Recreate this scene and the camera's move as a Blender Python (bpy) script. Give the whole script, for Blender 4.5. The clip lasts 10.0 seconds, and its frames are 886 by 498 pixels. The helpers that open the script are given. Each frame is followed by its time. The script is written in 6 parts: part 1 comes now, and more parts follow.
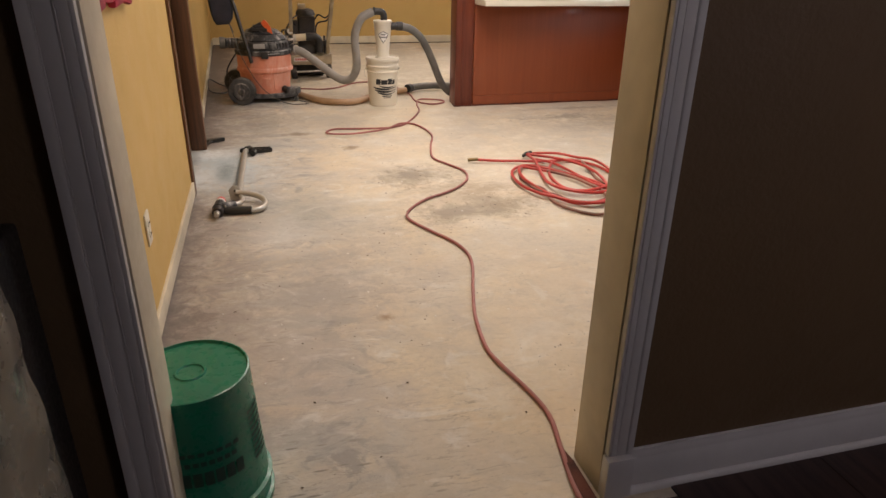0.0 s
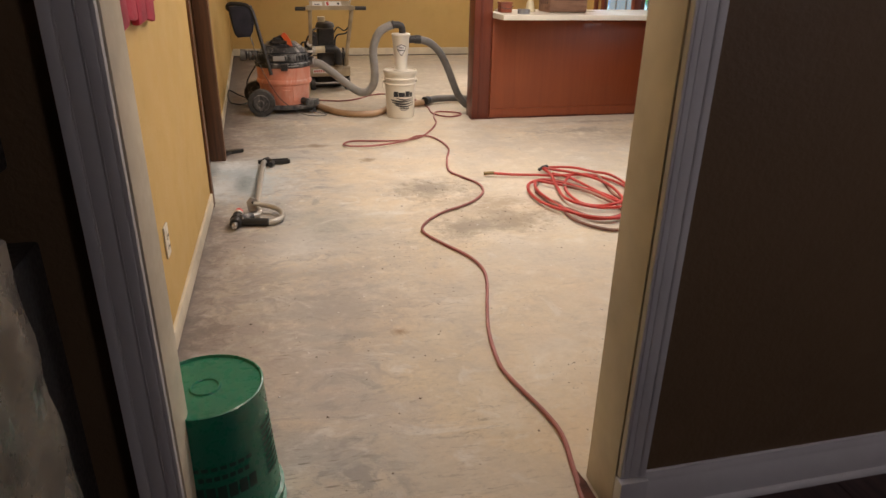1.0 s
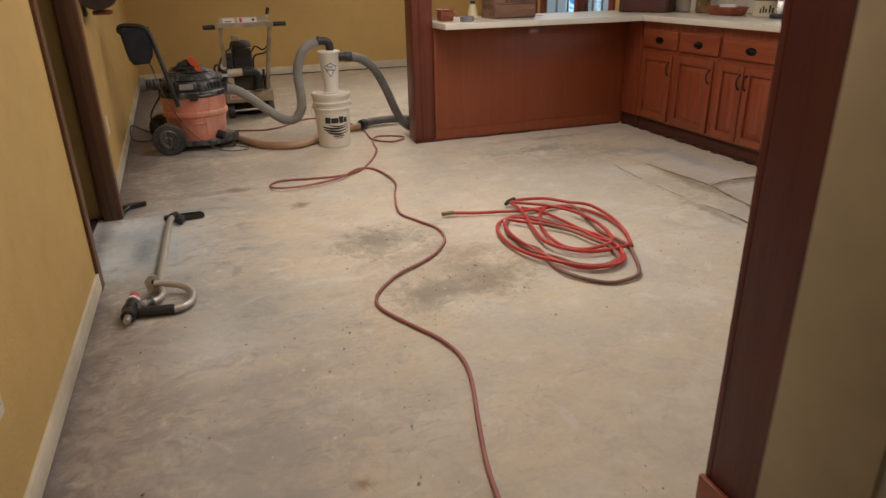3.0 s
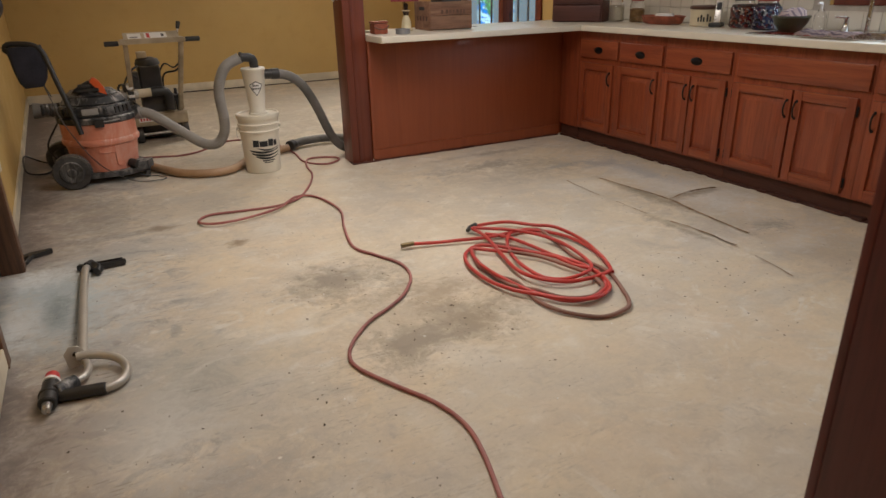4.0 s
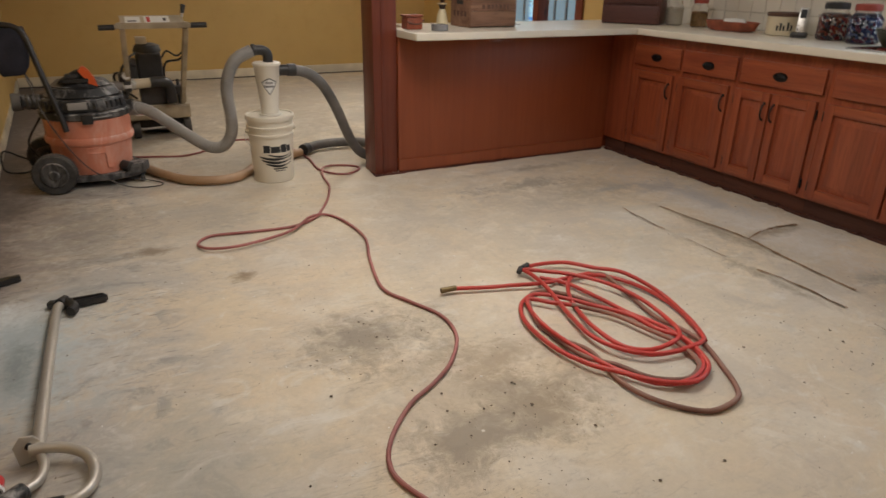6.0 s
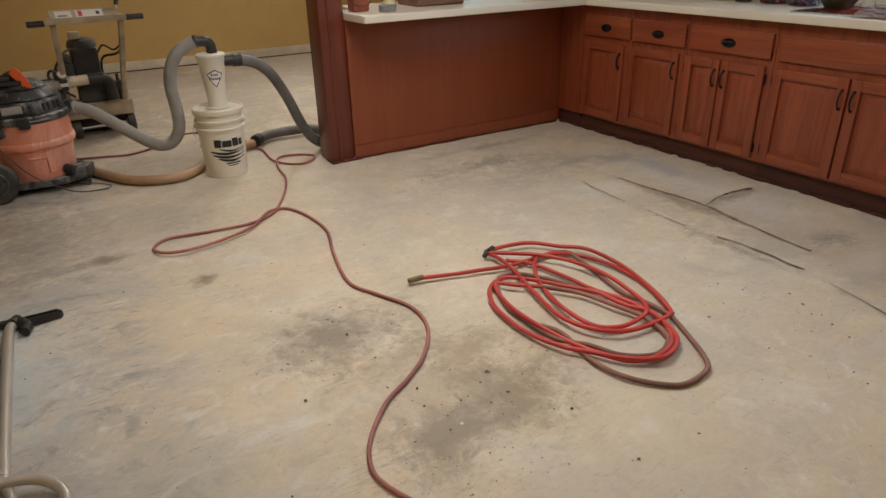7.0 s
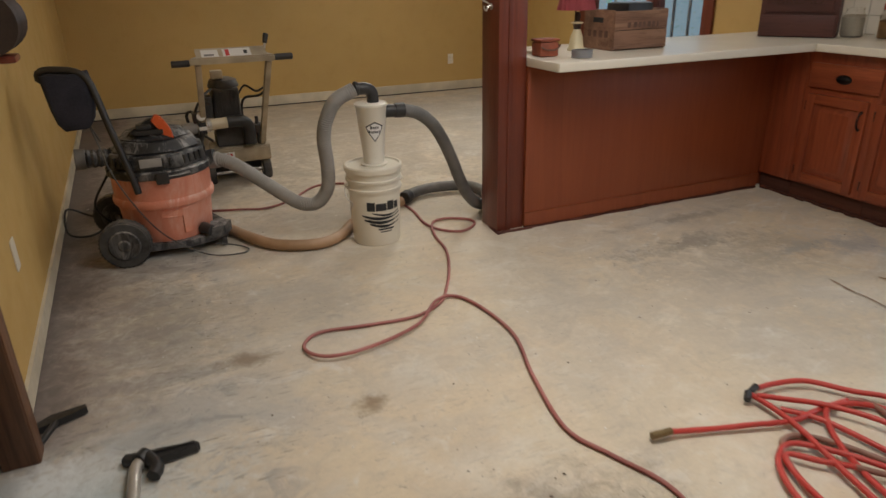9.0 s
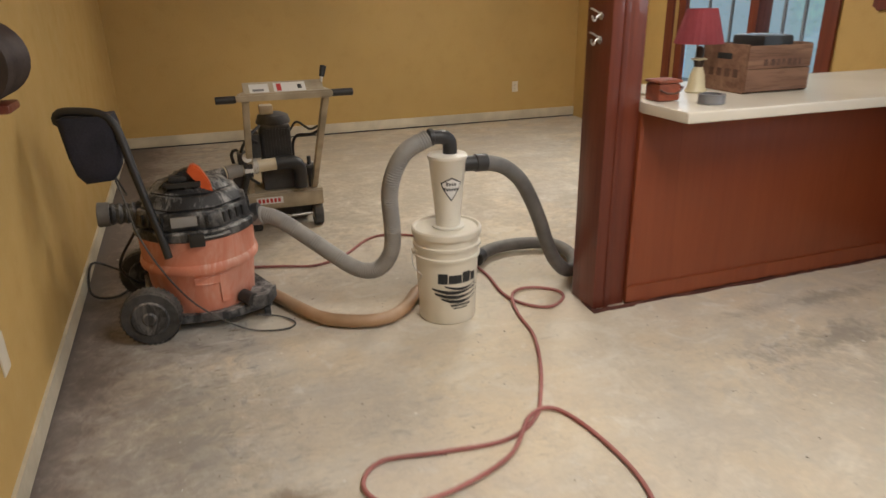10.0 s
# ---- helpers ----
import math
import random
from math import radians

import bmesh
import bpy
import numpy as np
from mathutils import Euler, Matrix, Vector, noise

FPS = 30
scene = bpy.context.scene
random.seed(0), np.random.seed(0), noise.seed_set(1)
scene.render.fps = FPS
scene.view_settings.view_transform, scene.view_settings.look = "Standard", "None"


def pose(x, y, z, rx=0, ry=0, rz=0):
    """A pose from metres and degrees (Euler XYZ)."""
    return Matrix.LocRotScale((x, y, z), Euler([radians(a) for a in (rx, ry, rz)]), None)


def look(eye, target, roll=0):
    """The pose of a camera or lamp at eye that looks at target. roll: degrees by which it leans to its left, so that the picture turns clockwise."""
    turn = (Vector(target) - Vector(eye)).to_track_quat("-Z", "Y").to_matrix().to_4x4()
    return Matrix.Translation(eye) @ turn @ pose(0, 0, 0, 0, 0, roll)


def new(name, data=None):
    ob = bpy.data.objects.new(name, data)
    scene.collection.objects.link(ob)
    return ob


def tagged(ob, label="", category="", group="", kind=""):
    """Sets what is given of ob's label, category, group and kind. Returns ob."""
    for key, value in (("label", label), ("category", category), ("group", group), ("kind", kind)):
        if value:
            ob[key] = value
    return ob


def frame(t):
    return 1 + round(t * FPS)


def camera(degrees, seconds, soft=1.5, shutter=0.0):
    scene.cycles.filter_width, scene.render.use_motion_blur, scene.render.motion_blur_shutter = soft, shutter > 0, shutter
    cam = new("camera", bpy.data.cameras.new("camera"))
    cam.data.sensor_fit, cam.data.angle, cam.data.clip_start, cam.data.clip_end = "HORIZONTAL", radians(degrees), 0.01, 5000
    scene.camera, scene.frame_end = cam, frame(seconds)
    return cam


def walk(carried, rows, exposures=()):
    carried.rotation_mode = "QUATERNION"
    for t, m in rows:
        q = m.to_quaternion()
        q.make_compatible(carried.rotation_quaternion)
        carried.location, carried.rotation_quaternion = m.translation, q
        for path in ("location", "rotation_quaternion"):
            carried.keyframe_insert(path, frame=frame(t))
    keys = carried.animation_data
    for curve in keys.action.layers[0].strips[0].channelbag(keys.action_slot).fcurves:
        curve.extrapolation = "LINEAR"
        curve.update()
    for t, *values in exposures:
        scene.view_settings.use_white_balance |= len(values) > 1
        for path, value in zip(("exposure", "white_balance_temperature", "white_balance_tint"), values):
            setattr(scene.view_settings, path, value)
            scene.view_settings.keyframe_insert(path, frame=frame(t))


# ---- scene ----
cam = camera(68.0, 10.0, shutter=0.5)
PATH = [
    (0, (-0.76, 0.452, 1.242), (-0.281, 2.215, 0.428), 1.0),
    (0.5, (-0.753, 0.432, 1.263), (-0.302, 2.208, 0.461), 0.2),
    (1, (-0.756, 0.453, 1.265), (-0.321, 2.239, 0.477), 1.1),
    (1.5, (-0.777, 0.64, 1.245), (-0.339, 2.402, 0.406), 2.1),
    (2, (-0.785, 0.831, 1.266), (-0.198, 2.554, 0.438), 2.0),
    (2.2, (-0.773, 0.915, 1.258), (-0.15, 2.634, 0.447), 0.6),
    (3.3, (-0.611, 1.352, 1.226), (0.001, 3.097, 0.462), -1.8),
    (3.5, (-0.638, 1.45, 1.222), (0.08, 3.155, 0.458), -0.7),
    (4, (-0.732, 1.628, 1.238), (0.118, 3.279, 0.488), -1.4),
    (4.5, (-0.653, 1.754, 1.234), (0.224, 3.375, 0.458), 0.1),
    (5, (-0.562, 1.942, 1.236), (0.141, 3.655, 0.48), 0.3),
    (5.5, (-0.634, 2.128, 1.25), (0.086, 3.834, 0.494), 0.6),
    (6, (-0.638, 2.268, 1.24), (0.21, 3.907, 0.466), 1.0),
    (7.3, (-0.617, 2.355, 1.292), (0.322, 3.903, 0.441), -1.5),
    (7.5, (-0.569, 2.494, 1.265), (0.268, 4.11, 0.436), -1.8),
    (8, (-0.538, 2.695, 1.27), (0.009, 4.459, 0.503), -0.5),
    (8.5, (-0.66, 2.966, 1.29), (-0.008, 4.695, 0.525), -0.8),
    (9, (-0.69, 3.222, 1.29), (0.027, 4.927, 0.53), -1.3),
    (9.5, (-0.60, 3.552, 1.324), (0.027, 5.302, 0.592), -1.0),
    (10, (-0.612, 3.897, 1.318), (-0.005, 5.666, 0.61), -1.0),
]
walk(cam, [(t, look(eye, target, roll)) for t, eye, target, roll in PATH],
     [(0.0, 0.40, 6700, 16), (1.0, 0.40, 6700, 16), (1.5, 0.32, 6700, 16), (2.2, 0.03, 6600, 15), (4.0, -0.10, 6350, 12), (7.0, -0.13, 6300, 10), (8.0, -0.25, 6200, 9), (9.0, -0.20, 6200, 9), (9.5, -0.05, 6200, 9), (10.0, 0.23, 6200, 9)])


# ---- light ----
world = bpy.data.worlds.new("world")
scene.world = world
world.use_nodes = True
wn = world.node_tree.nodes
sky = wn.new("ShaderNodeTexSky")
sky.sky_type, sky.sun_disc = 'NISHITA', False
sky.sun_elevation, sky.sun_rotation = radians(35), radians(100)
wn["Background"].inputs[1].default_value = 0.10
world.node_tree.links.new(sky.outputs[0], wn["Background"].inputs[0])


def area_lamp(name, m, sx, sy, watts, colour, spread=180):
    data = bpy.data.lights.new(name, 'AREA')
    data.shape, data.size, data.size_y, data.energy, data.color = 'RECTANGLE', sx, sy, watts, colour
    data.spread = radians(spread)
    ob = new(name, data)
    ob.matrix_world = m
    return ob


area_lamp("kitchen_ceiling_lamp", look((0.6, 4.6, 2.36), (0.6, 4.6, 0)), 1.0, 1.6, 45, (1.0, 0.92, 0.83))
# unseen fill added to brighten the floor and wall just inside the doorway
area_lamp("hall_ceiling_lamp", look((-0.3, 2.6, 2.36), (-0.3, 2.6, 0)), 0.5, 0.5, 9.5, (1.0, 0.90, 0.78))
area_lamp("family_ceiling_lamp", look((1.6, 8.3, 2.36), (1.6, 8.3, 0)), 0.8, 0.8, 44, (1.0, 0.91, 0.80))
area_lamp("patio_daylight", look((3.40, 8.36, 1.84), (0, 8.1, 0.6)), 1.5, 0.28, 7, (0.75, 0.88, 1.0))
area_lamp("sink_window_daylight", look((3.40, 3.6, 1.6), (0, 3.8, 0.6)), 1.3, 0.8, 18, (0.75, 0.88, 1.0))
# added fill under the entry ceiling, without window or fixture, brightens wall and casing
area_lamp("entry_daylight", look((1.5, -0.5, 2.32), (0.8, 1.5, 1.5)), 0.6, 0.6, 11.5, (0.94, 0.87, 0.96))

# ---- materials ----


class Nodes:
    """A short way to write node materials."""

    def __init__(self, name):
        self.mat = bpy.data.materials.new(name)
        self.mat.use_nodes = True
        self.tree = self.mat.node_tree
        self.bsdf = self.tree.nodes["Principled BSDF"]
        self.coord = self.tree.nodes.new("ShaderNodeTexCoord").outputs["Object"]

    def put(self, kind, **inputs):
        node = self.tree.nodes.new(kind)
        for key, value in inputs.items():
            self.link(node.inputs[key.replace("_", " ")], value)
        return node

    def link(self, socket, value):
        if isinstance(value, bpy.types.NodeSocket):
            self.tree.links.new(value, socket)
        else:
            socket.default_value = value

    def stretch(self, x, y, z, shift=(0, 0, 0)):
        return self.put("ShaderNodeMapping", Vector=self.coord, Scale=(x, y, z), Location=shift).outputs[0]

    def noise(self, scale, detail=4.0, rough=0.55, vector=None, distort=0.0):
        return self.put("ShaderNodeTexNoise", Vector=vector or self.coord, Scale=scale, Detail=detail, Roughness=rough, Distortion=distort).outputs[0]

    def ramp(self, value, *stops):
        node = self.put("ShaderNodeValToRGB", Fac=value)
        el = node.color_ramp.elements
        while len(el) < len(stops):
            el.new(0.5)
        for e, (at, c) in zip(el, stops):
            e.position = at
            e.color = (*c, 1) if isinstance(c, tuple) else (c, c, c, 1)
        return node.outputs[0]

    def mix(self, fac, a, b, blend='MIX'):
        node = self.tree.nodes.new("ShaderNodeMix")
        node.data_type, node.blend_type = 'RGBA', blend
        for i, v in ((0, fac), (6, a), (7, b)):
            self.link(node.inputs[i], (*v, 1) if isinstance(v, tuple) and len(v) == 3 else v)
        return node.outputs[2]

    def maths(self, op, a, b=0.0):
        node = self.tree.nodes.new("ShaderNodeMath")
        node.operation = op
        self.link(node.inputs[0], a)
        self.link(node.inputs[1], b)
        return node.outputs[0]

    def bump(self, height, strength=0.3, distance=0.01):
        self.link(self.bsdf.inputs["Normal"], self.put("ShaderNodeBump", Height=height, Strength=strength, Distance=distance).outputs[0])

    def set(self, colour=None, rough=None, metal=None, spec=None, coat=None):
        for key, v in (("Base Color", colour), ("Roughness", rough), ("Metallic", metal), ("Specular IOR Level", spec), ("Coat Weight", coat)):
            if v is not None:
                self.link(self.bsdf.inputs[key], (*v, 1) if isinstance(v, tuple) else v)
        return self.mat


def plain(name, c, rough=0.5, metal=0.0, vary=0.25, scale=18.0, bump=0.1, dust=0.0, dust_colour=(0.5, 0.46, 0.4), smear=False):
    """Paint, plastic, metal or cloth with grain, faint blotches and, where asked, settled dust."""
    n = Nodes(name)
    fine, coarse = n.noise(scale * 6, 3), n.noise(scale * 0.35, 4)
    lo = tuple(v * (1 - vary) for v in c)
    hi = tuple(min(1, v * (1 + vary * 0.6)) for v in c)
    col = n.mix(n.ramp(coarse, (0.35, 0.0), (0.68, 1.0)), lo, hi)
    if dust:
        up = n.put("ShaderNodeSeparateXYZ", Vector=n.put("ShaderNodeNewGeometry").outputs["Normal"]).outputs[2]
        lie = n.maths('MULTIPLY', n.ramp(up, (0.0, 0.25), (0.8, 1.0)), n.ramp(n.noise(scale * 0.7, 6, 0.65), (0.3, 0.15), (0.7, 1.0)))
        if smear:
            wipes = n.noise(scale * 0.8, 7, 0.7, n.stretch(1.0, 1.0, 0.45), 1.5)
            lie = n.maths('MULTIPLY', n.ramp(wipes, (0.46, 0.0), (0.64, 1.0)), n.ramp(up, (-0.3, 0.35), (0.7, 1.0)))
        col = n.mix(n.maths('MULTIPLY', lie, dust), col, dust_colour)
    n.bump(fine, bump, 0.004)
    return n.set(col, n.ramp(fine, (0.3, max(0.03, rough - 0.1)), (0.7, min(1, rough + 0.12))), metal)


def wood(name, dark, light, along='z', rough=0.38, fine=1.0, coat=0.25, knots=False, ring=0.9, depth=1.0):
    """Stained wood with long grain along one axis."""
    n = Nodes(name)
    s = {'x': (0.5, 9, 9), 'y': (9, 0.5, 9), 'z': (9, 9, 0.5)}[along]
    rnd = n.put("ShaderNodeObjectInfo").outputs["Random"]
    off = n.put("ShaderNodeCombineXYZ", X=n.maths('MULTIPLY', rnd, 7.0), Y=n.maths('MULTIPLY', rnd, 13.0), Z=rnd)
    moved = n.put("ShaderNodeVectorMath", **{})
    moved.operation = 'ADD'
    n.link(moved.inputs[0], n.coord)
    n.link(moved.inputs[1], off.outputs[0])
    v = n.put("ShaderNodeMapping", Vector=moved.outputs[0], Scale=s).outputs[0]
    broad = n.noise(1.1 * fine, 3, 0.5, v, 1.2)
    pores = n.noise(9 * fine, 5, 0.7, v)
    rings = n.put("ShaderNodeTexWave", Vector=v, Scale=ring * fine, Distortion=5.0, Detail=3.0).outputs["Fac"]
    col = n.mix(n.ramp(broad, (0.3, 0.0), (0.7, 1.0)), dark, light)
    col = n.mix(n.maths('MULTIPLY', n.ramp(rings, (0.0, 0.55), (0.45, 0.0)), 0.6 * depth), col, tuple(c * 0.55 for c in dark))
    col = n.mix(n.maths('MULTIPLY', n.ramp(pores, (0.36, 1.0), (0.5, 0.0)), 0.5 * depth), col, tuple(c * 0.45 for c in dark))
    if knots:
        k = n.put("ShaderNodeTexVoronoi", Vector=n.put("ShaderNodeMapping", Vector=moved.outputs[0], Scale=tuple(2.2 if a > 1 else 1.0 for a in s)).outputs[0], Scale=2.0).outputs["Distance"]
        col = n.mix(n.ramp(k, (0.03, 0.85), (0.12, 0.0)), col, tuple(c * 0.25 for c in dark))
    n.bump(pores, 0.12, 0.003)
    return n.set(col, n.ramp(pores, (0.3, rough + 0.12), (0.7, rough)), 0.0, coat=coat)


def wall_paint(name, c, blots=0.0):
    n = Nodes(name)
    big, mid = n.noise(0.9, 4), n.noise(7, 6, 0.6)
    col = n.mix(n.ramp(big, (0.3, 0.0), (0.7, 1.0)), tuple(v * 0.9 for v in c), tuple(min(1, v * 1.06) for v in c))
    col = n.mix(n.maths('MULTIPLY', n.ramp(mid, (0.55, 0.0), (0.8, 1.0)), 0.18 + blots), col, tuple(v * 0.7 for v in c))
    knock = n.noise(60, 4, 0.6)
    n.bump(n.ramp(knock, (0.42, 0.0), (0.6, 1.0)), 0.16, 0.004)
    return n.set(col, n.ramp(mid, (0.3, 0.55), (0.7, 0.75)))


def concrete():
    """Scraped slab: cream adhesive film over grey cement, fine scraper scratches, granular dark stains and specks."""
    n = Nodes("scraped_concrete")
    big = n.noise(0.8, 5, 0.6, None, 0.5)
    mid = n.noise(3.4, 8, 0.68, None, 0.4)
    fine = n.noise(42, 6, 0.72)
    grain = n.noise(17, 9, 0.78, None, 0.7)
    xyz = n.put("ShaderNodeSeparateXYZ", Vector=n.coord)
    x, y = xyz.outputs[0], xyz.outputs[1]

    def turned(angle, sx, sy):
        return n.put("ShaderNodeMapping", Vector=n.coord, Rotation=(0, 0, angle), Scale=(sx, sy, 1.0)).outputs[0]

    def patch(scale, at, lo, hi):
        return n.ramp(n.noise(scale, 4, 0.6, n.stretch(1, 1, 1, at)), (lo, 0.0), (hi, 1.0))

    def lay(mask, most, c):
        return n.mix(n.maths('MULTIPLY', mask, most), col, c)

    cream, grey, pale = (0.655, 0.560, 0.41), (0.575, 0.505, 0.40), (0.70, 0.645, 0.545)
    col = n.mix(n.ramp(big, (0.38, 0.0), (0.58, 1.0)), grey, cream)
    blotch = n.noise(5.5, 9, 0.74, n.stretch(1, 1.05, 1, (1, 6, 0)), 1.4)
    col = lay(n.ramp(mid, (0.50, 0.0), (0.62, 1.0)), 0.65, pale)
    col = lay(n.ramp(mid, (0.32, 1.0), (0.45, 0.0)), 0.45, (0.42, 0.375, 0.315))
    col = lay(n.ramp(blotch, (0.34, 1.0), (0.43, 0.0)), 0.28, (0.36, 0.325, 0.275))
    col = lay(n.ramp(blotch, (0.56, 0.0), (0.64, 1.0)), 0.45, (0.71, 0.68, 0.61))
    col = lay(patch(2.0, (5, 3, 0), 0.52, 0.72), 0.30, (0.56, 0.42, 0.26))
    # soft clouds: peach adhesive, blue-grey cement film, chalky smears
    cloud = n.noise(2.1, 5, 0.58, n.stretch(1, 0.8, 1, (4, 9, 0)), 1.3)
    col = lay(n.ramp(cloud, (0.50, 0.0), (0.62, 1.0)), 0.42, (0.66, 0.54, 0.39))
    film = n.noise(1.7, 6, 0.62, n.stretch(0.8, 1.2, 1, (7, 2, 0)), 1.6)
    sides = n.ramp(n.maths('ABSOLUTE', n.maths('SUBTRACT', x, 0.55)), (0.35, 0.40), (1.2, 1.0))
    left = n.ramp(n.maths('ADD', n.maths('MULTIPLY', x, -1.0), n.maths('MULTIPLY', mid, 0.7)), (0.72, 0.0), (1.35, 1.0))
    col = lay(n.maths('MULTIPLY', left, n.ramp(n.noise(2.6, 7, 0.66, n.stretch(0.7, 1.4, 1, (3, 5, 0)), 1.2), (0.40, 0.15), (0.58, 1.0))), 0.78, (0.365, 0.36, 0.35))
    col = lay(n.maths('MULTIPLY', n.ramp(film, (0.47, 0.0), (0.58, 1.0)), sides), 0.38, (0.455, 0.435, 0.40))
    chalk = n.noise(3.1, 7, 0.66, turned(0.5, 0.9, 1.4), 2.4)
    col = lay(n.maths('MULTIPLY', n.ramp(chalk, (0.57, 0.0), (0.66, 1.0)), sides), 0.55, (0.72, 0.71, 0.67))
    col = lay(n.ramp(grain, (0.58, 0.0), (0.68, 1.0)), 0.16, (0.72, 0.69, 0.62))
    col = lay(n.maths('MULTIPLY', n.ramp(grain, (0.34, 1.0), (0.41, 0.0)), patch(1.5, (2, 8, 0), 0.44, 0.58)), 0.50, (0.30, 0.265, 0.225))
    col = lay(patch(1.25, (3, 11, 0), 0.50, 0.60), 0.30, (0.49, 0.465, 0.42))
    # scraper scratches, denser towards the mustard wall
    west = n.ramp(n.maths('ADD', n.maths('MULTIPLY', x, -0.35), n.maths('MULTIPLY', big, 0.6)), (0.05, 0.30), (0.50, 1.0))
    for angle, scale, where in ((0.30, 7.0, (2, 8, 0)), (-0.35, 9.0, (7, 1, 0)), (0.9, 8.0, (4, 4, 0))):
        line = n.noise(scale, 7, 0.78, turned(angle, 1.0, 4.5), 1.6)
        mask = n.maths('MULTIPLY', n.ramp(line, (0.36, 1.0), (0.43, 0.0)), patch(1.3, where, 0.47, 0.60))
        col = lay(n.maths('MULTIPLY', mask, west), 0.60, (0.22, 0.195, 0.17))
        col = lay(n.maths('MULTIPLY', n.ramp(line, (0.59, 0.0), (0.67, 1.0)), west), 0.16, (0.74, 0.71, 0.65))

    def blot(cx, cy, rx, ry, colour, most):
        dx = n.maths('DIVIDE', n.maths('SUBTRACT', x, cx), rx)
        dy = n.maths('DIVIDE', n.maths('SUBTRACT', y, cy), ry)
        d = n.maths('SQRT', n.maths('ADD', n.maths('MULTIPLY', dx, dx), n.maths('MULTIPLY', dy, dy)))
        d = n.maths('ADD', d, n.maths('MULTIPLY', n.maths('SUBTRACT', mid, 0.5), 2.2))
        d = n.maths('ADD', d, n.maths('MULTIPLY', n.maths('SUBTRACT', grain, 0.5), 2.6))
        return n.mix(n.maths('MULTIPLY', n.ramp(d, (0.1, 1.0), (1.15, 0.0)), most), col, colour)

    dark, teal, white = (0.21, 0.18, 0.145), (0.47, 0.53, 0.54), (0.72, 0.71, 0.67)
    blots = ((0.09, 4.27, 0.30, 0.26, dark, 0.7), (0.44, 3.66, 0.24, 0.22, (0.23, 0.18, 0.12), 0.85), (0.13, 3.60, 0.24, 0.17, dark, 0.85),
              (0.44, 3.92, 0.24, 0.14, (0.30, 0.21, 0.12), 0.6), (0.20, 4.02, 0.22, 0.12, (0.28, 0.23, 0.17), 0.5), (1.832, 5.39, 0.7, 0.30, dark, 0.45), (2.282, 3.858, 0.5, 0.8, (0.36, 0.34, 0.32), 0.5),
              (-0.868, 5.925, 0.4, 0.6, (0.26, 0.235, 0.2), 0.55), (-0.718, 3.164, 0.5, 0.14, (0.31, 0.29, 0.28), 0.55), (-0.568, 2.827, 0.4, 0.22, (0.31, 0.285, 0.27), 0.55),
              # first three entries: broad grey-brown tone over the slab's far end
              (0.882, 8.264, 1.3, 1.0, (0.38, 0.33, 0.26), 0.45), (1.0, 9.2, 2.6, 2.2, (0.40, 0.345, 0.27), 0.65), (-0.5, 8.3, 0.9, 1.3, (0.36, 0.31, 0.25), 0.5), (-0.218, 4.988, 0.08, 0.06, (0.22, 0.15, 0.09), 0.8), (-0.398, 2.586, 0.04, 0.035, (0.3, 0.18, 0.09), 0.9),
              (-1.05, 4.68, 0.42, 0.62, (0.60, 0.63, 0.62), 0.85), (-1.06, 4.82, 0.24, 0.26, teal, 0.9), (-1.02, 4.50, 0.18, 0.34, (0.42, 0.47, 0.48), 0.9), (-1.15, 5.0, 0.2, 0.14, (0.76, 0.77, 0.75), 0.8),
              (-1.18, 4.5, 0.14, 0.25, (0.74, 0.74, 0.71), 0.7), (-1.27, 4.75, 0.06, 0.5, (0.22, 0.22, 0.21), 0.8), (-1.05, 4.55, 0.07, 0.2, (0.22, 0.25, 0.25), 0.7), (-0.85, 5.12, 0.2, 0.08, (0.33, 0.33, 0.32), 0.6), (2.45, 4.6, 0.28, 1.2, (0.70, 0.70, 0.68), 0.6), (1.95, 4.85, 0.35, 0.25, white, 0.45), (2.35, 3.75, 0.16, 0.10, (0.20, 0.20, 0.20), 0.8), (2.28, 3.55, 0.22, 0.12, white, 0.5), (2.55, 5.0, 0.12, 0.5, (0.36, 0.38, 0.40), 0.6), (2.2, 5.35, 0.30, 0.06, (0.30, 0.31, 0.32), 0.6), (1.35, 5.2, 0.9, 0.6, (0.45, 0.41, 0.35), 0.5), (1.6, 4.4, 0.5, 0.6, (0.47, 0.43, 0.36), 0.4),
              (2.42, 5.25, 0.22, 0.12, (0.34, 0.33, 0.33), 0.7), (1.7, 5.62, 0.5, 0.10, (0.26, 0.23, 0.20), 0.6), (1.9, 5.95, 0.6, 0.07, (0.24, 0.21, 0.18), 0.6),
              (-0.35, 5.9, 0.5, 0.3, (0.42, 0.38, 0.33), 0.5), (-0.55, 5.45, 0.13, 0.06, (0.24, 0.18, 0.13), 0.8), (-0.7, 2.3, 0.35, 0.5, (0.46, 0.41, 0.37), 0.5),
              (2.17, 4.5, 0.07, 0.55, (0.30, 0.26, 0.20), 0.8), (2.42, 4.37, 0.28, 0.06, (0.28, 0.24, 0.18), 0.8), (1.90, 3.9, 0.05, 0.4, (0.30, 0.26, 0.20), 0.7), (0.25, 3.75, 0.5, 0.45, (0.42, 0.36, 0.28), 0.5), (-0.65, 2.9, 0.55, 0.8, (0.42, 0.39, 0.35), 0.4), (-0.8, 3.6, 0.3, 0.6, (0.40, 0.40, 0.39), 0.45), (-0.55, 3.75, 0.35, 0.5, (0.40, 0.40, 0.34), 0.4), (-0.75, 3.45, 0.25, 0.3, (0.68, 0.67, 0.63), 0.5))
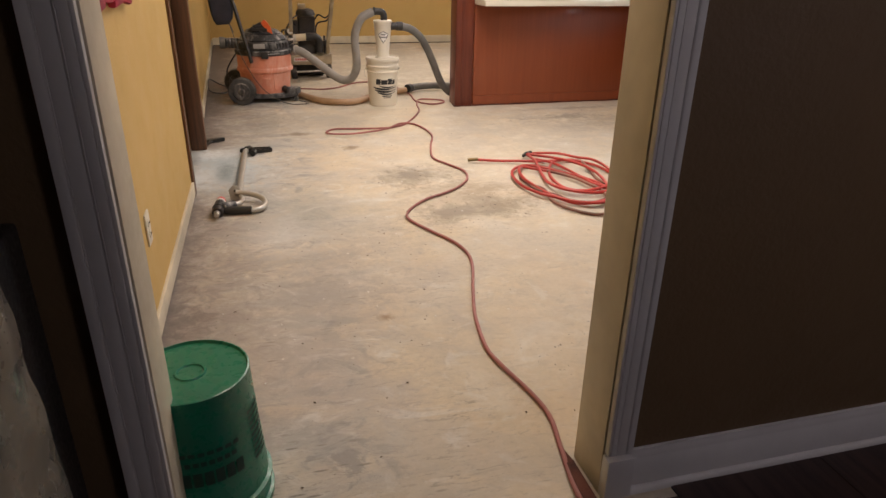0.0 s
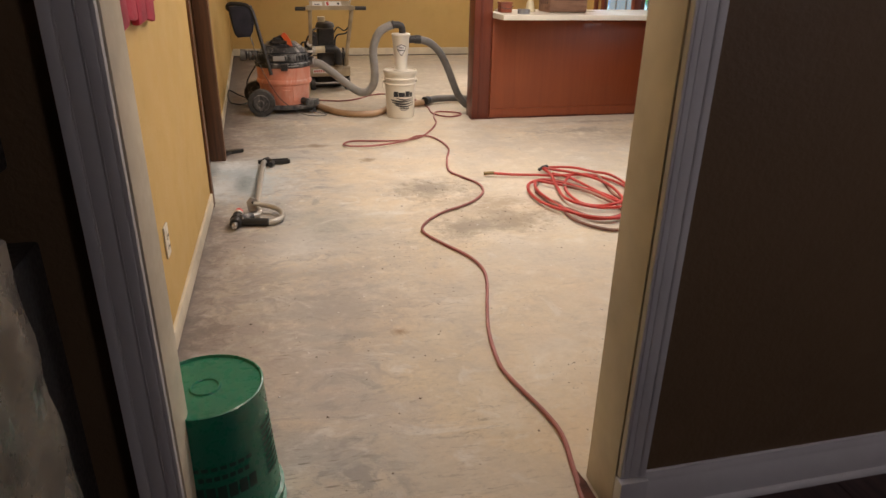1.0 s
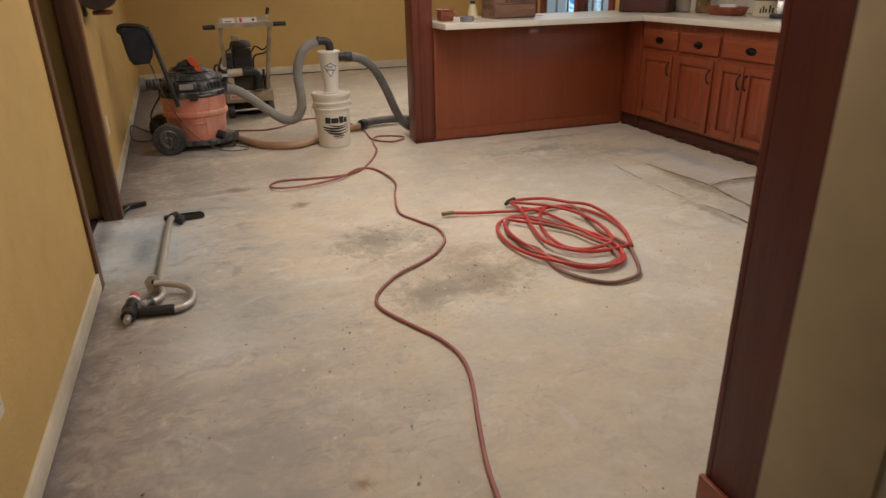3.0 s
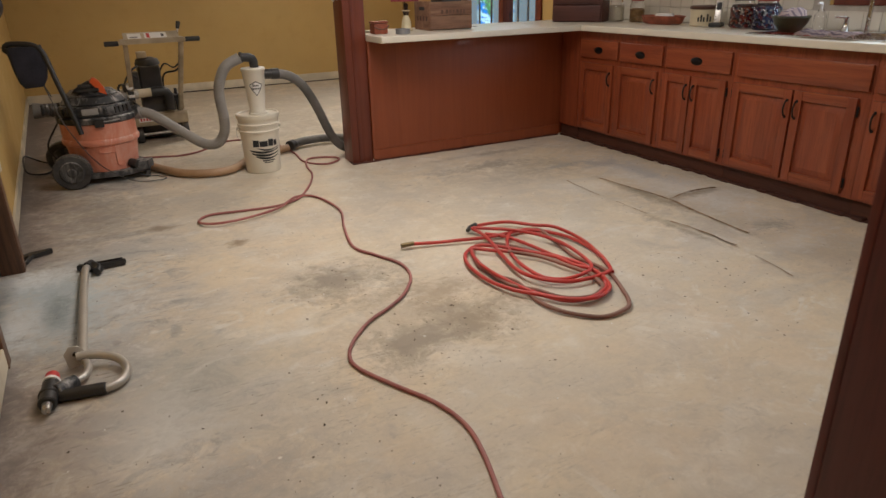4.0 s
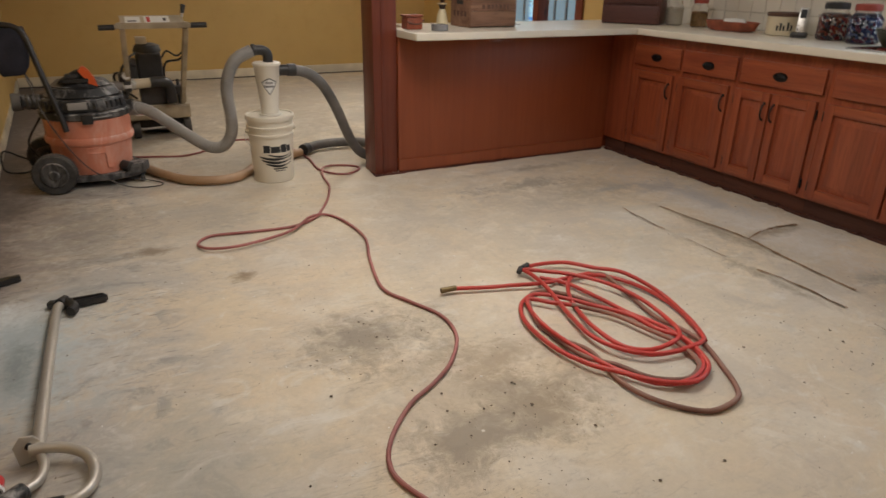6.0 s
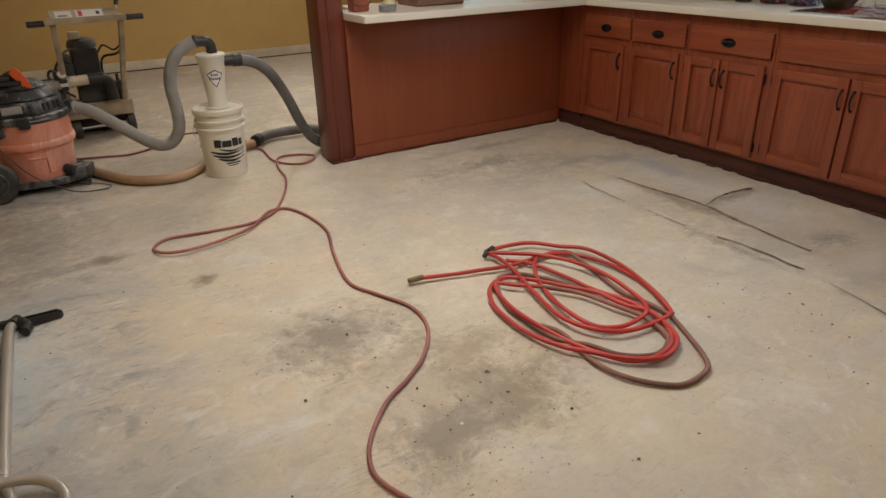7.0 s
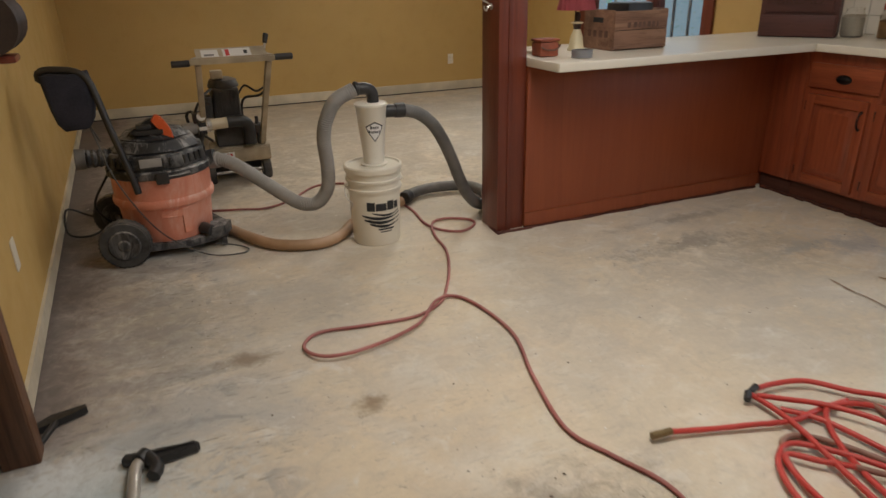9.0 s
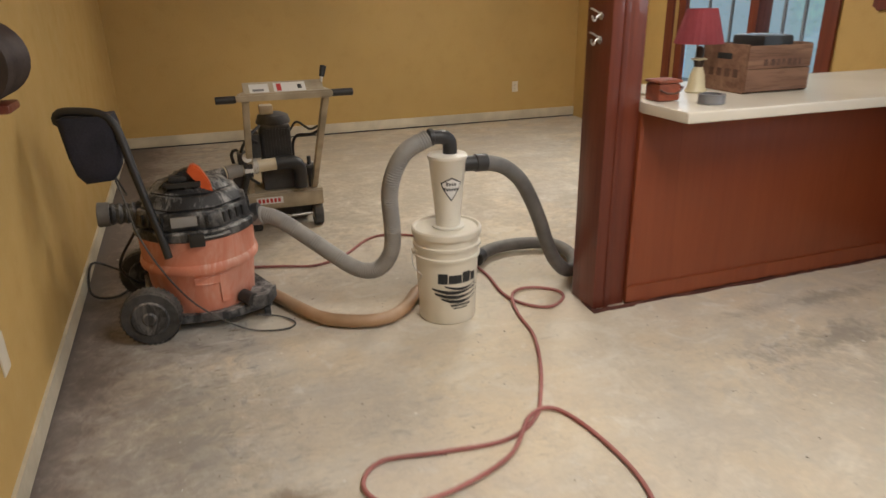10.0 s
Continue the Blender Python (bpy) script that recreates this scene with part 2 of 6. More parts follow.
    # mottled cement where the film is worn through, and short chatter marks of the scraper
    mottle = n.noise(6.5, 9, 0.72, n.stretch(0.9, 1.2, 1, (8, 3, 0)), 1.0)
    worn = n.maths('ADD', n.maths('MULTIPLY', left, 0.85), n.maths('MULTIPLY', patch(1.1, (6, 6, 0), 0.50, 0.62), 0.22))
    col = lay(n.maths('MULTIPLY', n.ramp(mottle, (0.40, 1.0), (0.47, 0.0)), worn), 0.70, (0.275, 0.265, 0.26))
    col = lay(n.maths('MULTIPLY', n.ramp(mottle, (0.56, 0.0), (0.62, 1.0)), worn), 0.40, (0.70, 0.685, 0.64))
    for angle, sx, sy, where in ((0.10, 9.0, 52.0, (1, 4, 0)), (0.55, 11.0, 46.0, (9, 7, 0)), (-0.25, 8.0, 44.0, (5, 2, 0))):
        dash = n.put("ShaderNodeTexVoronoi", Vector=turned(angle, sx, sy), Scale=1.0, Randomness=1.0).outputs["Distance"]
        marks = n.maths('MULTIPLY', n.ramp(dash, (0.12, 1.0), (0.24, 0.0)), patch(2.4, where, 0.53, 0.60))
        col = lay(n.maths('MULTIPLY', marks, n.maths('ADD', n.maths('MULTIPLY', left, 0.8), 0.2)), 0.75, (0.185, 0.165, 0.14))
    for cx, cy, rx, ry, c, most in blots:
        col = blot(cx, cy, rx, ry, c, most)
    # dark mottled band along the mustard wall, darkest nearest to it
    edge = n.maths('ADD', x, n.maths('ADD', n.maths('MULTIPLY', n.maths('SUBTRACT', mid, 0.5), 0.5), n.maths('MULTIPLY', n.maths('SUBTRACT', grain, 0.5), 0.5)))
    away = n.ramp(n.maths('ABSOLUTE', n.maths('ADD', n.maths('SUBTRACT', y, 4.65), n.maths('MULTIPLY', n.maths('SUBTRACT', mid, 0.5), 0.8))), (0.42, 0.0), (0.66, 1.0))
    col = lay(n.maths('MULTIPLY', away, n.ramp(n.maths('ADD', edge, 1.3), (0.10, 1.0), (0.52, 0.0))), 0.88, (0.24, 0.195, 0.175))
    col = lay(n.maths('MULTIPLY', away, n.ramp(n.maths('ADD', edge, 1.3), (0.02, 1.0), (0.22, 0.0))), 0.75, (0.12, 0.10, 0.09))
    speck = n.put("ShaderNodeTexVoronoi", Vector=n.coord, Scale=15.0, Randomness=1.0).outputs["Distance"]
    col = lay(n.maths('MULTIPLY', n.ramp(speck, (0.035, 1.0), (0.075, 0.0)), patch(2.3, (0, 0, 0), 0.48, 0.60)), 0.85, (0.13, 0.10, 0.075))
    flake = n.put("ShaderNodeTexVoronoi", Vector=n.stretch(1, 1, 1, (3.3, 1.7, 0)), Scale=9.0, Randomness=1.0).outputs["Distance"]
    col = lay(n.maths('MULTIPLY', n.ramp(flake, (0.03, 1.0), (0.07, 0.0)), patch(1.7, (9, 2, 0), 0.5, 0.6)), 0.8, (0.8, 0.77, 0.7))
    pits = n.noise(70, 5, 0.75, turned(0.4, 1.0, 1.25), 0.8)
    col = lay(n.maths('MULTIPLY', n.ramp(pits, (0.31, 1.0), (0.37, 0.0)), patch(2.6, (1, 1, 0), 0.48, 0.60)), 0.65, (0.22, 0.19, 0.16))
    col = lay(n.maths('MULTIPLY', n.ramp(pits, (0.60, 0.0), (0.67, 1.0)), patch(2.2, (6, 3, 0), 0.50, 0.62)), 0.35, (0.78, 0.75, 0.69))
    col = lay(n.ramp(fine, (0.35, 1.0), (0.6, 0.0)), 0.11, (0.26, 0.23, 0.18))
    relief = n.maths('ADD', n.maths('MULTIPLY', fine, 0.4), n.maths('ADD', n.maths('MULTIPLY', grain, 0.4), mid))
    n.bump(relief, 0.22, 0.005)
    return n.set(col, n.ramp(mid, (0.3, 0.62), (0.7, 0.85)), 0.0, spec=0.35)


def glass(name, tint=(1, 1, 1), rough=0.02):
    n = Nodes(name)
    n.bsdf.inputs["Transmission Weight"].default_value = 1.0
    n.bsdf.inputs["IOR"].default_value = 1.3
    return n.set(tint, rough)


def leaf_view(name):
    """Bright garden seen far off through the glass: pale paving and sky, foliage, thin trunks."""
    n = Nodes(name)
    z = n.put("ShaderNodeSeparateXYZ", Vector=n.coord).outputs[2]
    near, leaf = n.noise(1.5, 6, 0.7), n.noise(8, 5, 0.75)
    trunks = n.put("ShaderNodeTexWave", Vector=n.stretch(0, 1, 0.06), Scale=0.55, Distortion=2.5, Detail=2.0).outputs["Fac"]
    col = n.mix(n.ramp(n.noise(3.5, 4, 0.6, n.stretch(1, 0.6, 2.4)), (0.44, 0.0), (0.54, 1.0)), (0.02, 0.24, 0.72), (0.50, 0.86, 1.0))
    leaves = n.mix(n.ramp(leaf, (0.42, 0.0), (0.58, 1.0)), (0.02, 0.11, 0.06), (0.14, 0.50, 0.20))
    high = n.maths('ADD', n.maths('MULTIPLY', n.maths('SUBTRACT', z, 0.9), 0.35), near)
    col = n.mix(n.ramp(high, (0.46, 0.0), (0.52, 1.0)), col, leaves)
    col = n.mix(n.ramp(trunks, (0.06, 1.0), (0.14, 0.0)), col, (0.16, 0.22, 0.25))
    col = n.mix(n.ramp(n.noise(12, 3, 0.6, n.stretch(1, 0.8, 2.0)), (0.33, 0.85), (0.39, 0.0)), col, (0.10, 0.17, 0.17))
    n.link(n.bsdf.inputs["Emission Color"], col)
    n.bsdf.inputs["Emission Strength"].default_value = 1.35
    return n.set((0, 0, 0), 1.0)


def wrapped(name, *colours):
    """Many small pieces in printed wrappers."""
    n = Nodes(name)
    cells = n.put("ShaderNodeTexVoronoi", Vector=n.coord, Scale=70.0, Randomness=1.0)
    pick = n.put("ShaderNodeSeparateColor", Color=cells.outputs["Color"]).outputs[0]
    k = len(colours)
    node = n.put("ShaderNodeValToRGB", Fac=pick)
    node.color_ramp.interpolation = 'CONSTANT'
    el = node.color_ramp.elements
    while len(el) < k:
        el.new(0.5)
    for i, c in enumerate(colours):
        el[i].position, el[i].color = i / k, (*c, 1)
    n.bump(n.ramp(cells.outputs["Distance"], (0.0, 1.0), (0.7, 0.0)), 0.8, 0.01)
    return n.set(node.outputs[0], 0.35)


def striped(name, ground, stripe, second):
    """Woven cloth with crossing stripes."""
    n = Nodes(name)
    a = n.put("ShaderNodeTexWave", Vector=n.stretch(0, 1, 0), Scale=14.0, Distortion=1.0).outputs["Fac"]
    b = n.put("ShaderNodeTexWave", Vector=n.stretch(1, 0, 0.6), Scale=11.0, Distortion=1.0).outputs["Fac"]
    col = n.mix(n.ramp(a, (0.52, 0.0), (0.60, 0.9)), ground, stripe)
    col = n.mix(n.ramp(b, (0.62, 0.0), (0.70, 0.7)), col, second)
    n.bump(n.noise(160, 3), 0.4, 0.003)
    return n.set(col, 0.95)


def laminate():
    n = Nodes("cream_laminate")
    col = n.mix(n.ramp(n.noise(3.0, 3), (0.35, 0.0), (0.65, 1.0)), (0.66, 0.61, 0.51), (0.71, 0.66, 0.56))
    return n.set(col, n.ramp(n.noise(2.0, 2), (0.3, 0.26), (0.7, 0.36)))


M_FLOOR = concrete()
M_YELLOW = wall_paint("mustard_paint", (0.52, 0.345, 0.115), 0.05)
M_BROWNWALL = wall_paint("dark_olive_brown_paint", (0.145, 0.090, 0.042))
M_WHITE = plain("white_trim_paint", (0.66, 0.65, 0.63), 0.45, vary=0.12, scale=8)
M_CREAMTRIM = plain("cream_trim_paint", (0.64, 0.57, 0.43), 0.5, vary=0.25, scale=8)
M_CEIL = plain("ceiling_paint", (0.75, 0.72, 0.66), 0.8, vary=0.08, scale=5)
M_CHERRY = wood("red_brown_stained_wood", (0.115, 0.022, 0.011), (0.175, 0.038, 0.016), 'z', 0.40, 0.9, 0.2, knots=True, depth=0.55)
M_PANEL = wood("orange_stained_plywood", (0.228, 0.052, 0.018), (0.265, 0.065, 0.022), 'z', 0.40, 1.6, 0.2, ring=0.5, depth=0.16)
M_OAK_V = wood("stained_oak_upright", (0.212, 0.042, 0.016), (0.315, 0.075, 0.027), 'z', 0.36, 1.7, 0.3, depth=0.75)
M_OAK_H = wood("stained_oak_level", (0.212, 0.042, 0.016), (0.328, 0.084, 0.030), 'y', 0.36, 1.7, 0.3, depth=0.75)
M_TOE = wood("dark_toe_board", (0.06, 0.018, 0.010), (0.10, 0.030, 0.014), 'y', 0.6, 0.8, 0.0)
M_DOORTRIM = wood("walnut_trim", (0.10, 0.042, 0.018), (0.19, 0.085, 0.036), 'z', 0.45, 0.8, 0.1)
M_MAROON = wood("maroon_side_panel", (0.080, 0.0090, 0.0085), (0.118, 0.0155, 0.0130), 'z', 0.45, 0.6, 0.15)
M_DARKFLOOR = wood("dark_plank_floor", (0.026, 0.012, 0.010), (0.048, 0.022, 0.016), 'y', 0.5, 0.8, 0.1)
M_CRATE = wood("worn_crate_wood", (0.18, 0.09, 0.055), (0.30, 0.17, 0.105), 'x', 0.75, 1.2, 0.0)
M_COUNTER = laminate()
M_BLACK = plain("black_plastic", (0.025, 0.024, 0.024), 0.45, vary=0.3)
M_BLACKDUST = plain("dusty_black_plastic", (0.026, 0.026, 0.028), 0.55, vary=0.4, scale=14, dust=0.9, dust_colour=(0.40, 0.385, 0.37), smear=True)
M_RUBBER = plain("dusty_rubber", (0.032, 0.032, 0.034), 0.8, vary=0.5, dust=0.35)
M_ORANGE = plain("dusty_orange_plastic", (0.66, 0.24, 0.155), 0.5, vary=0.2, scale=9, dust=0.85, dust_colour=(0.74, 0.56, 0.47), smear=True)
M_BRIGHTORANGE = plain("orange_plastic", (0.62, 0.10, 0.02), 0.4, vary=0.2)
M_CLOTH = plain("navy_cloth", (0.022, 0.022, 0.034), 0.9, vary=0.3, scale=30, bump=0.4)
M_GREYHOSE = plain("grey_hose_plastic", (0.26, 0.25, 0.24), 0.55, vary=0.2, scale=12, dust=0.35)
M_DARKHOSE = plain("dark_grey_hose_plastic", (0.115, 0.112, 0.108), 0.55, vary=0.25, scale=12, dust=0.3)
M_TANHOSE = plain("tan_hose", (0.42, 0.25, 0.13), 0.5, vary=0.2, scale=10, dust=0.25)
M_CORD = plain("faded_red_cord", (0.33, 0.085, 0.078), 0.6, vary=0.35, scale=6, dust=0.4, dust_colour=(0.5, 0.33, 0.29))
M_REDHOSE = plain("red_rubber_hose", (0.53, 0.036, 0.030), 0.40, vary=0.25, scale=4, dust=0.20, dust_colour=(0.42, 0.22, 0.17))
M_WORNHOSE = plain("scuffed_brown_red_hose", (0.27, 0.085, 0.06), 0.6, vary=0.5, scale=7, dust=0.6, dust_colour=(0.31, 0.25, 0.19))
M_BRASS = plain("tarnished_brass", (0.22, 0.16, 0.08), 0.42, 0.8)
M_PAIL = plain("white_pail_plastic", (0.74, 0.69, 0.58), 0.4, vary=0.07, scale=8, dust=0.2)
M_CONE = plain("translucent_cone_plastic", (0.74, 0.70, 0.61), 0.35, vary=0.06, scale=8, dust=0.15)
M_GREEN = plain("green_pail_plastic", (0.002, 0.205, 0.118), 0.30, vary=0.15, scale=9, dust=0.04)
M_INK = plain("black_print_and_shade", (0.02, 0.022, 0.025), 0.6, vary=0.1)
M_DARKGREENINK = plain("dark_green_print", (0.006, 0.045, 0.03), 0.6, vary=0.1)
M_LABEL = plain("label_white", (0.75, 0.74, 0.72), 0.5, vary=0.05)
M_REDPRINT = plain("label_red", (0.55, 0.05, 0.05), 0.5, vary=0.1)
M_MACHINE = plain("dusty_beige_enamel", (0.43, 0.355, 0.24), 0.5, vary=0.35, scale=14, dust=0.3)
M_MOTOR = plain("black_motor_paint", (0.035, 0.035, 0.038), 0.5, vary=0.4, dust=0.25)
M_STEEL = plain("worn_steel", (0.55, 0.53, 0.50), 0.32, 0.9, vary=0.2)
M_CHROME = plain("stainless_steel", (0.62, 0.61, 0.59), 0.2, 1.0, vary=0.08)
M_WAND = plain("dull_chrome_tube", (0.50, 0.47, 0.42), 0.40, 0.5, vary=0.08, bump=0.02)
M_IRON = plain("black_iron", (0.022, 0.02, 0.02), 0.45, 0.5)
M_PLATE = plain("ivory_plate", (0.68, 0.62, 0.5), 0.4, vary=0.06)
M_TILE = plain("glazed_tile", (0.70, 0.66, 0.58), 0.15, vary=0.05, scale=10, bump=0.02)
M_GROUT = plain("grout", (0.5, 0.46, 0.4), 0.85, vary=0.2)
M_GLASS = glass("clear_glass")
M_PANE = glass("window_pane")
M_GARDEN = leaf_view("garden_daylight")
M_FADED = plain("faded_print", (0.115, 0.058, 0.04), 0.8, vary=0.4, scale=40)
# glazing bars: their dark look against daylight is put into the grey
M_BARS = plain("backlit_bar_grey", (0.10, 0.115, 0.13), 0.5, vary=0.15)
M_SHADE = plain("dusty_rose_shade", (0.46, 0.105, 0.125), 0.85, vary=0.15, scale=20)
M_BASKET = plain("red_brown_wicker", (0.30, 0.075, 0.035), 0.6, vary=0.4, scale=40, bump=0.5)
M_CREAMTIN = plain("cream_tin", (0.62, 0.54, 0.38), 0.35, vary=0.08)
M_LID = plain("brown_lid", (0.10, 0.045, 0.03), 0.45)
M_BREAD = wood("dark_bread_box_wood", (0.075, 0.022, 0.018), (0.115, 0.036, 0.026), 'x', 0.5, 0.8, 0.1)
M_REDLID = plain("red_lid", (0.34, 0.06, 0.04), 0.4)
M_FILLRED = wrapped("wrapped_sweets", (0.18, 0.012, 0.018), (0.34, 0.30, 0.26), (0.03, 0.012, 0.012), (0.05, 0.05, 0.08), (0.22, 0.05, 0.025))
M_FILLBLUE = wrapped("blue_wrapped_sweets", (0.025, 0.035, 0.11), (0.28, 0.29, 0.31), (0.015, 0.015, 0.03), (0.12, 0.025, 0.05), (0.05, 0.07, 0.15))
M_FLOUR = plain("flour", (0.68, 0.62, 0.5), 0.9, vary=0.1)
M_PASTA = plain("dry_pasta", (0.45, 0.27, 0.12), 0.7, vary=0.5, scale=30)
M_OLIVE = plain("dark_olive_bowl", (0.045, 0.05, 0.028), 0.35, vary=0.2)
M_TOWEL = striped("striped_towel", (0.40, 0.30, 0.28), (0.24, 0.03, 0.05), (0.07, 0.05, 0.09))
M_TAPE = plain("grey_tape", (0.20, 0.20, 0.21), 0.4, 0.2)
M_SHEET = plain("plastic_sheet", (0.085, 0.075, 0.066), 0.28, vary=0.3, scale=5)
M_FIGURE = plain("painted_figurine", (0.035, 0.018, 0.012), 0.4, vary=0.2)
M_FIGDRESS = plain("cream_glaze", (0.60, 0.52, 0.33), 0.35, vary=0.15)
M_REDCLOTH = plain("dark_red_fabric", (0.36, 0.02, 0.045), 0.8, vary=0.5, scale=16, bump=0.4)
M_BELL = plain("dark_bronze", (0.05, 0.035, 0.03), 0.5, 0.3, vary=0.4)
M_CRACK = plain("open_crack", (0.30, 0.20, 0.115), 0.9, vary=0.5)
M_GRIT = plain("grit", (0.10, 0.07, 0.048), 0.9, vary=0.5, scale=60)
M_SUBFLOOR = plain("torn_underlay", (0.11, 0.035, 0.022), 0.9, vary=0.5, scale=30, bump=0.5)
# dark of the unlit side room, put into its wall colour
M_DARKVOID = plain("unlit_room_shade", (0.06, 0.042, 0.03), 0.8)

# ---- mesh helpers ----


def finish(bm, smooth=40):
    bmesh.ops.recalc_face_normals(bm, faces=bm.faces)
    for f in bm.faces:
        f.smooth = True
    for e in bm.edges:
        if len(e.link_faces) == 2 and e.calc_face_angle(3.2) > radians(smooth):
            e.smooth = False
    return bm


def part(name, bm, material, parent=None, label=""):
    """Links a bmesh as one mesh object under a thing or a part."""
    finish(bm)
    me = bpy.data.meshes.new(name)
    bm.to_mesh(me)
    bm.free()
    me.materials.append(material)
    ob = new(name, me)
    ob.parent = parent
    if label:
        ob["label"] = label
    return ob


def thing(name, at, label, category, group="", turn=0):
    ob = new(name)
    ob.empty_display_size = 0.1
    ob.matrix_world = pose(*at, 0, 0, turn)
    return tagged(ob, label, category, group)


def box(x0, x1, y0, y1, z0, z1, bevel=0.0, bm=None, seg=2):
    bm = bm or bmesh.new()
    got = bmesh.ops.create_cube(bm, size=1)["verts"]
    for v in got:
        v.co = Vector(((x0 + x1) / 2 + v.co.x * (x1 - x0), (y0 + y1) / 2 + v.co.y * (y1 - y0), (z0 + z1) / 2 + v.co.z * (z1 - z0)))
    if bevel:
        edges = list({e for v in got for e in v.link_edges})
        bmesh.ops.bevel(bm, geom=edges, offset=bevel, segments=seg, profile=0.6, affect='EDGES')
    return bm


def spin(profile, seg=32, bm=None, m=None, scale=(1, 1)):
    """Turns (radius, height) pairs round the z axis."""
    bm = bm or bmesh.new()
    rings = []
    for r, z in profile:
        ring = []
        for k in range(seg):
            a = 2 * math.pi * k / seg
            co = Vector((r * math.cos(a) * scale[0], r * math.sin(a) * scale[1], z))
            ring.append(bm.verts.new(m @ co if m else co))
        rings.append(ring)
    for a, b in zip(rings, rings[1:]):
        for k in range(seg):
            bm.faces.new((a[k], a[(k + 1) % seg], b[(k + 1) % seg], b[k]))
    bm.faces.new(rings[0][::-1])
    bm.faces.new(rings[-1])
    return bm


def rod(a, b, r, seg=14, bm=None, r2=None, bevel=0.0):
    a, b = Vector(a), Vector(b)
    m = Matrix.Translation(a) @ (b - a).to_track_quat('Z', 'Y').to_matrix().to_4x4()
    n = (b - a).length
    r2 = r if r2 is None else r2
    prof = [(r, 0), (r2, n)]
    if bevel:
        prof = [(r - bevel, 0), (r, bevel), (r2, n - bevel), (r2 - bevel, n)]
    return spin(prof, seg, bm, m)


def smooth_line(points, step=0.02):
    """A gliding line through control points."""
    p = [Vector(q if len(q) == 3 else (*q, 0)) for q in points]
    p = [2 * p[0] - p[1], *p, 2 * p[-1] - p[-2]]
    out = []
    for a, b, c, d in zip(p, p[1:], p[2:], p[3:]):
        n = max(2, int((c - b).length / step))
        for k in range(n):
            t = k / n
            out.append(0.5 * (2 * b + (c - a) * t + (2 * a - 5 * b + 4 * c - d) * t * t + (3 * b - a - 3 * c + d) * t ** 3))
    return out + [p[-2]]


def tube(points, r, seg=10, step=0.02, rib=0.0, pitch=0.012, bm=None, straight=False):
    """A round tube along control points; rib: depth of its corrugation."""
    line = [Vector(q) for q in points] if straight else smooth_line(points, pitch / 2 if rib else step)
    bm = bm or bmesh.new()
    rings, side = [], None
    for k, c in enumerate(line):
        d = (line[min(k + 1, len(line) - 1)] - line[max(k - 1, 0)]).normalized()
        if side is None:
            side = d.orthogonal().normalized()
        side = (side - d * side.dot(d)).normalized()
        up = d.cross(side)
        rr = r - (rib if rib and k % 2 else 0.0)
        rings.append([bm.verts.new(c + rr * (math.cos(2 * math.pi * j / seg) * side + math.sin(2 * math.pi * j / seg) * up)) for j in range(seg)])
    for a, b in zip(rings, rings[1:]):
        for j in range(seg):
            bm.faces.new((a[j], a[(j + 1) % seg], b[(j + 1) % seg], b[j]))
    bm.faces.new(rings[0][::-1])
    bm.faces.new(rings[-1])
    return bm


def prism(outline, z0, z1, bm=None, m=None):
    """An upright slab with a flat outline."""
    bm = bm or bmesh.new()
    lo = [bm.verts.new((m @ Vector((x, y, z0))) if m else (x, y, z0)) for x, y in outline]
    hi = [bm.verts.new((m @ Vector((x, y, z1))) if m else (x, y, z1)) for x, y in outline]
    bm.faces.new(lo[::-1])
    bm.faces.new(hi)
    for k in range(len(lo)):
        bm.faces.new((lo[k], lo[(k + 1) % len(lo)], hi[(k + 1) % len(hi)], hi[k]))
    return bm


def structure(name, bm, material, label, category=""):
    return tagged(part(name, bm, material), label, category or name.split("_")[0], "", "structure")


def text_mesh(words, size, m, depth=0.001, bend=None):
    """Letters of the built-in font as a bmesh; bend: the radius (at height 0), and its growth by height, of the round wall they lie on."""
    curve = bpy.data.curves.new("letters", 'FONT')
    curve.body, curve.size, curve.align_x, curve.align_y, curve.extrude = words, size, 'CENTER', 'CENTER', depth
    curve.resolution_u = 3
    ob = new("letters", curve)
    me = bpy.data.meshes.new_from_object(ob.evaluated_get(bpy.context.evaluated_depsgraph_get()))
    bpy.data.objects.remove(ob)
    bm = bmesh.new()
    bm.from_mesh(me)
    bpy.data.meshes.remove(me)
    if bend:
        wrap(bm, bend)
    bm.transform(m)
    return bm


def wrap(bm, bend):
    """Lays flat things in x and y (up), z (out) round an upright cone facing -y."""
    r0, grow = bend
    for e in list(bm.edges):
        if e.calc_length() > 0.03:
            bmesh.ops.subdivide_edges(bm, edges=[e], cuts=3)
    for v in bm.verts:
        r = r0 + grow * v.co.y + 0.0006
        a = v.co.x / r
        v.co = Vector(((r + v.co.z) * math.sin(a), -(r + v.co.z) * math.cos(a), v.co.y))

# ---- the setting ----
WEST, EAST, NORTH, TOP = -1.20, 3.47, 10.9, 2.44


def grid_sheet(x0, x1, y0, y1, z, nx, ny, wobble):
    bm = bmesh.new()
    rows = []
    for j in range(ny + 1):
        row = []
        for i in range(nx + 1):
            x, y = x0 + (x1 - x0) * i / nx, y0 + (y1 - y0) * j / ny
            row.append(bm.verts.new((x, y, z + wobble * noise.noise(Vector((x * 1.7, y * 1.7, 0))))))
        rows.append(row)
    for a, b in zip(rows, rows[1:]):
        for i in range(nx):
            bm.faces.new((a[i], a[i + 1], b[i + 1], b[i]))
    return bm


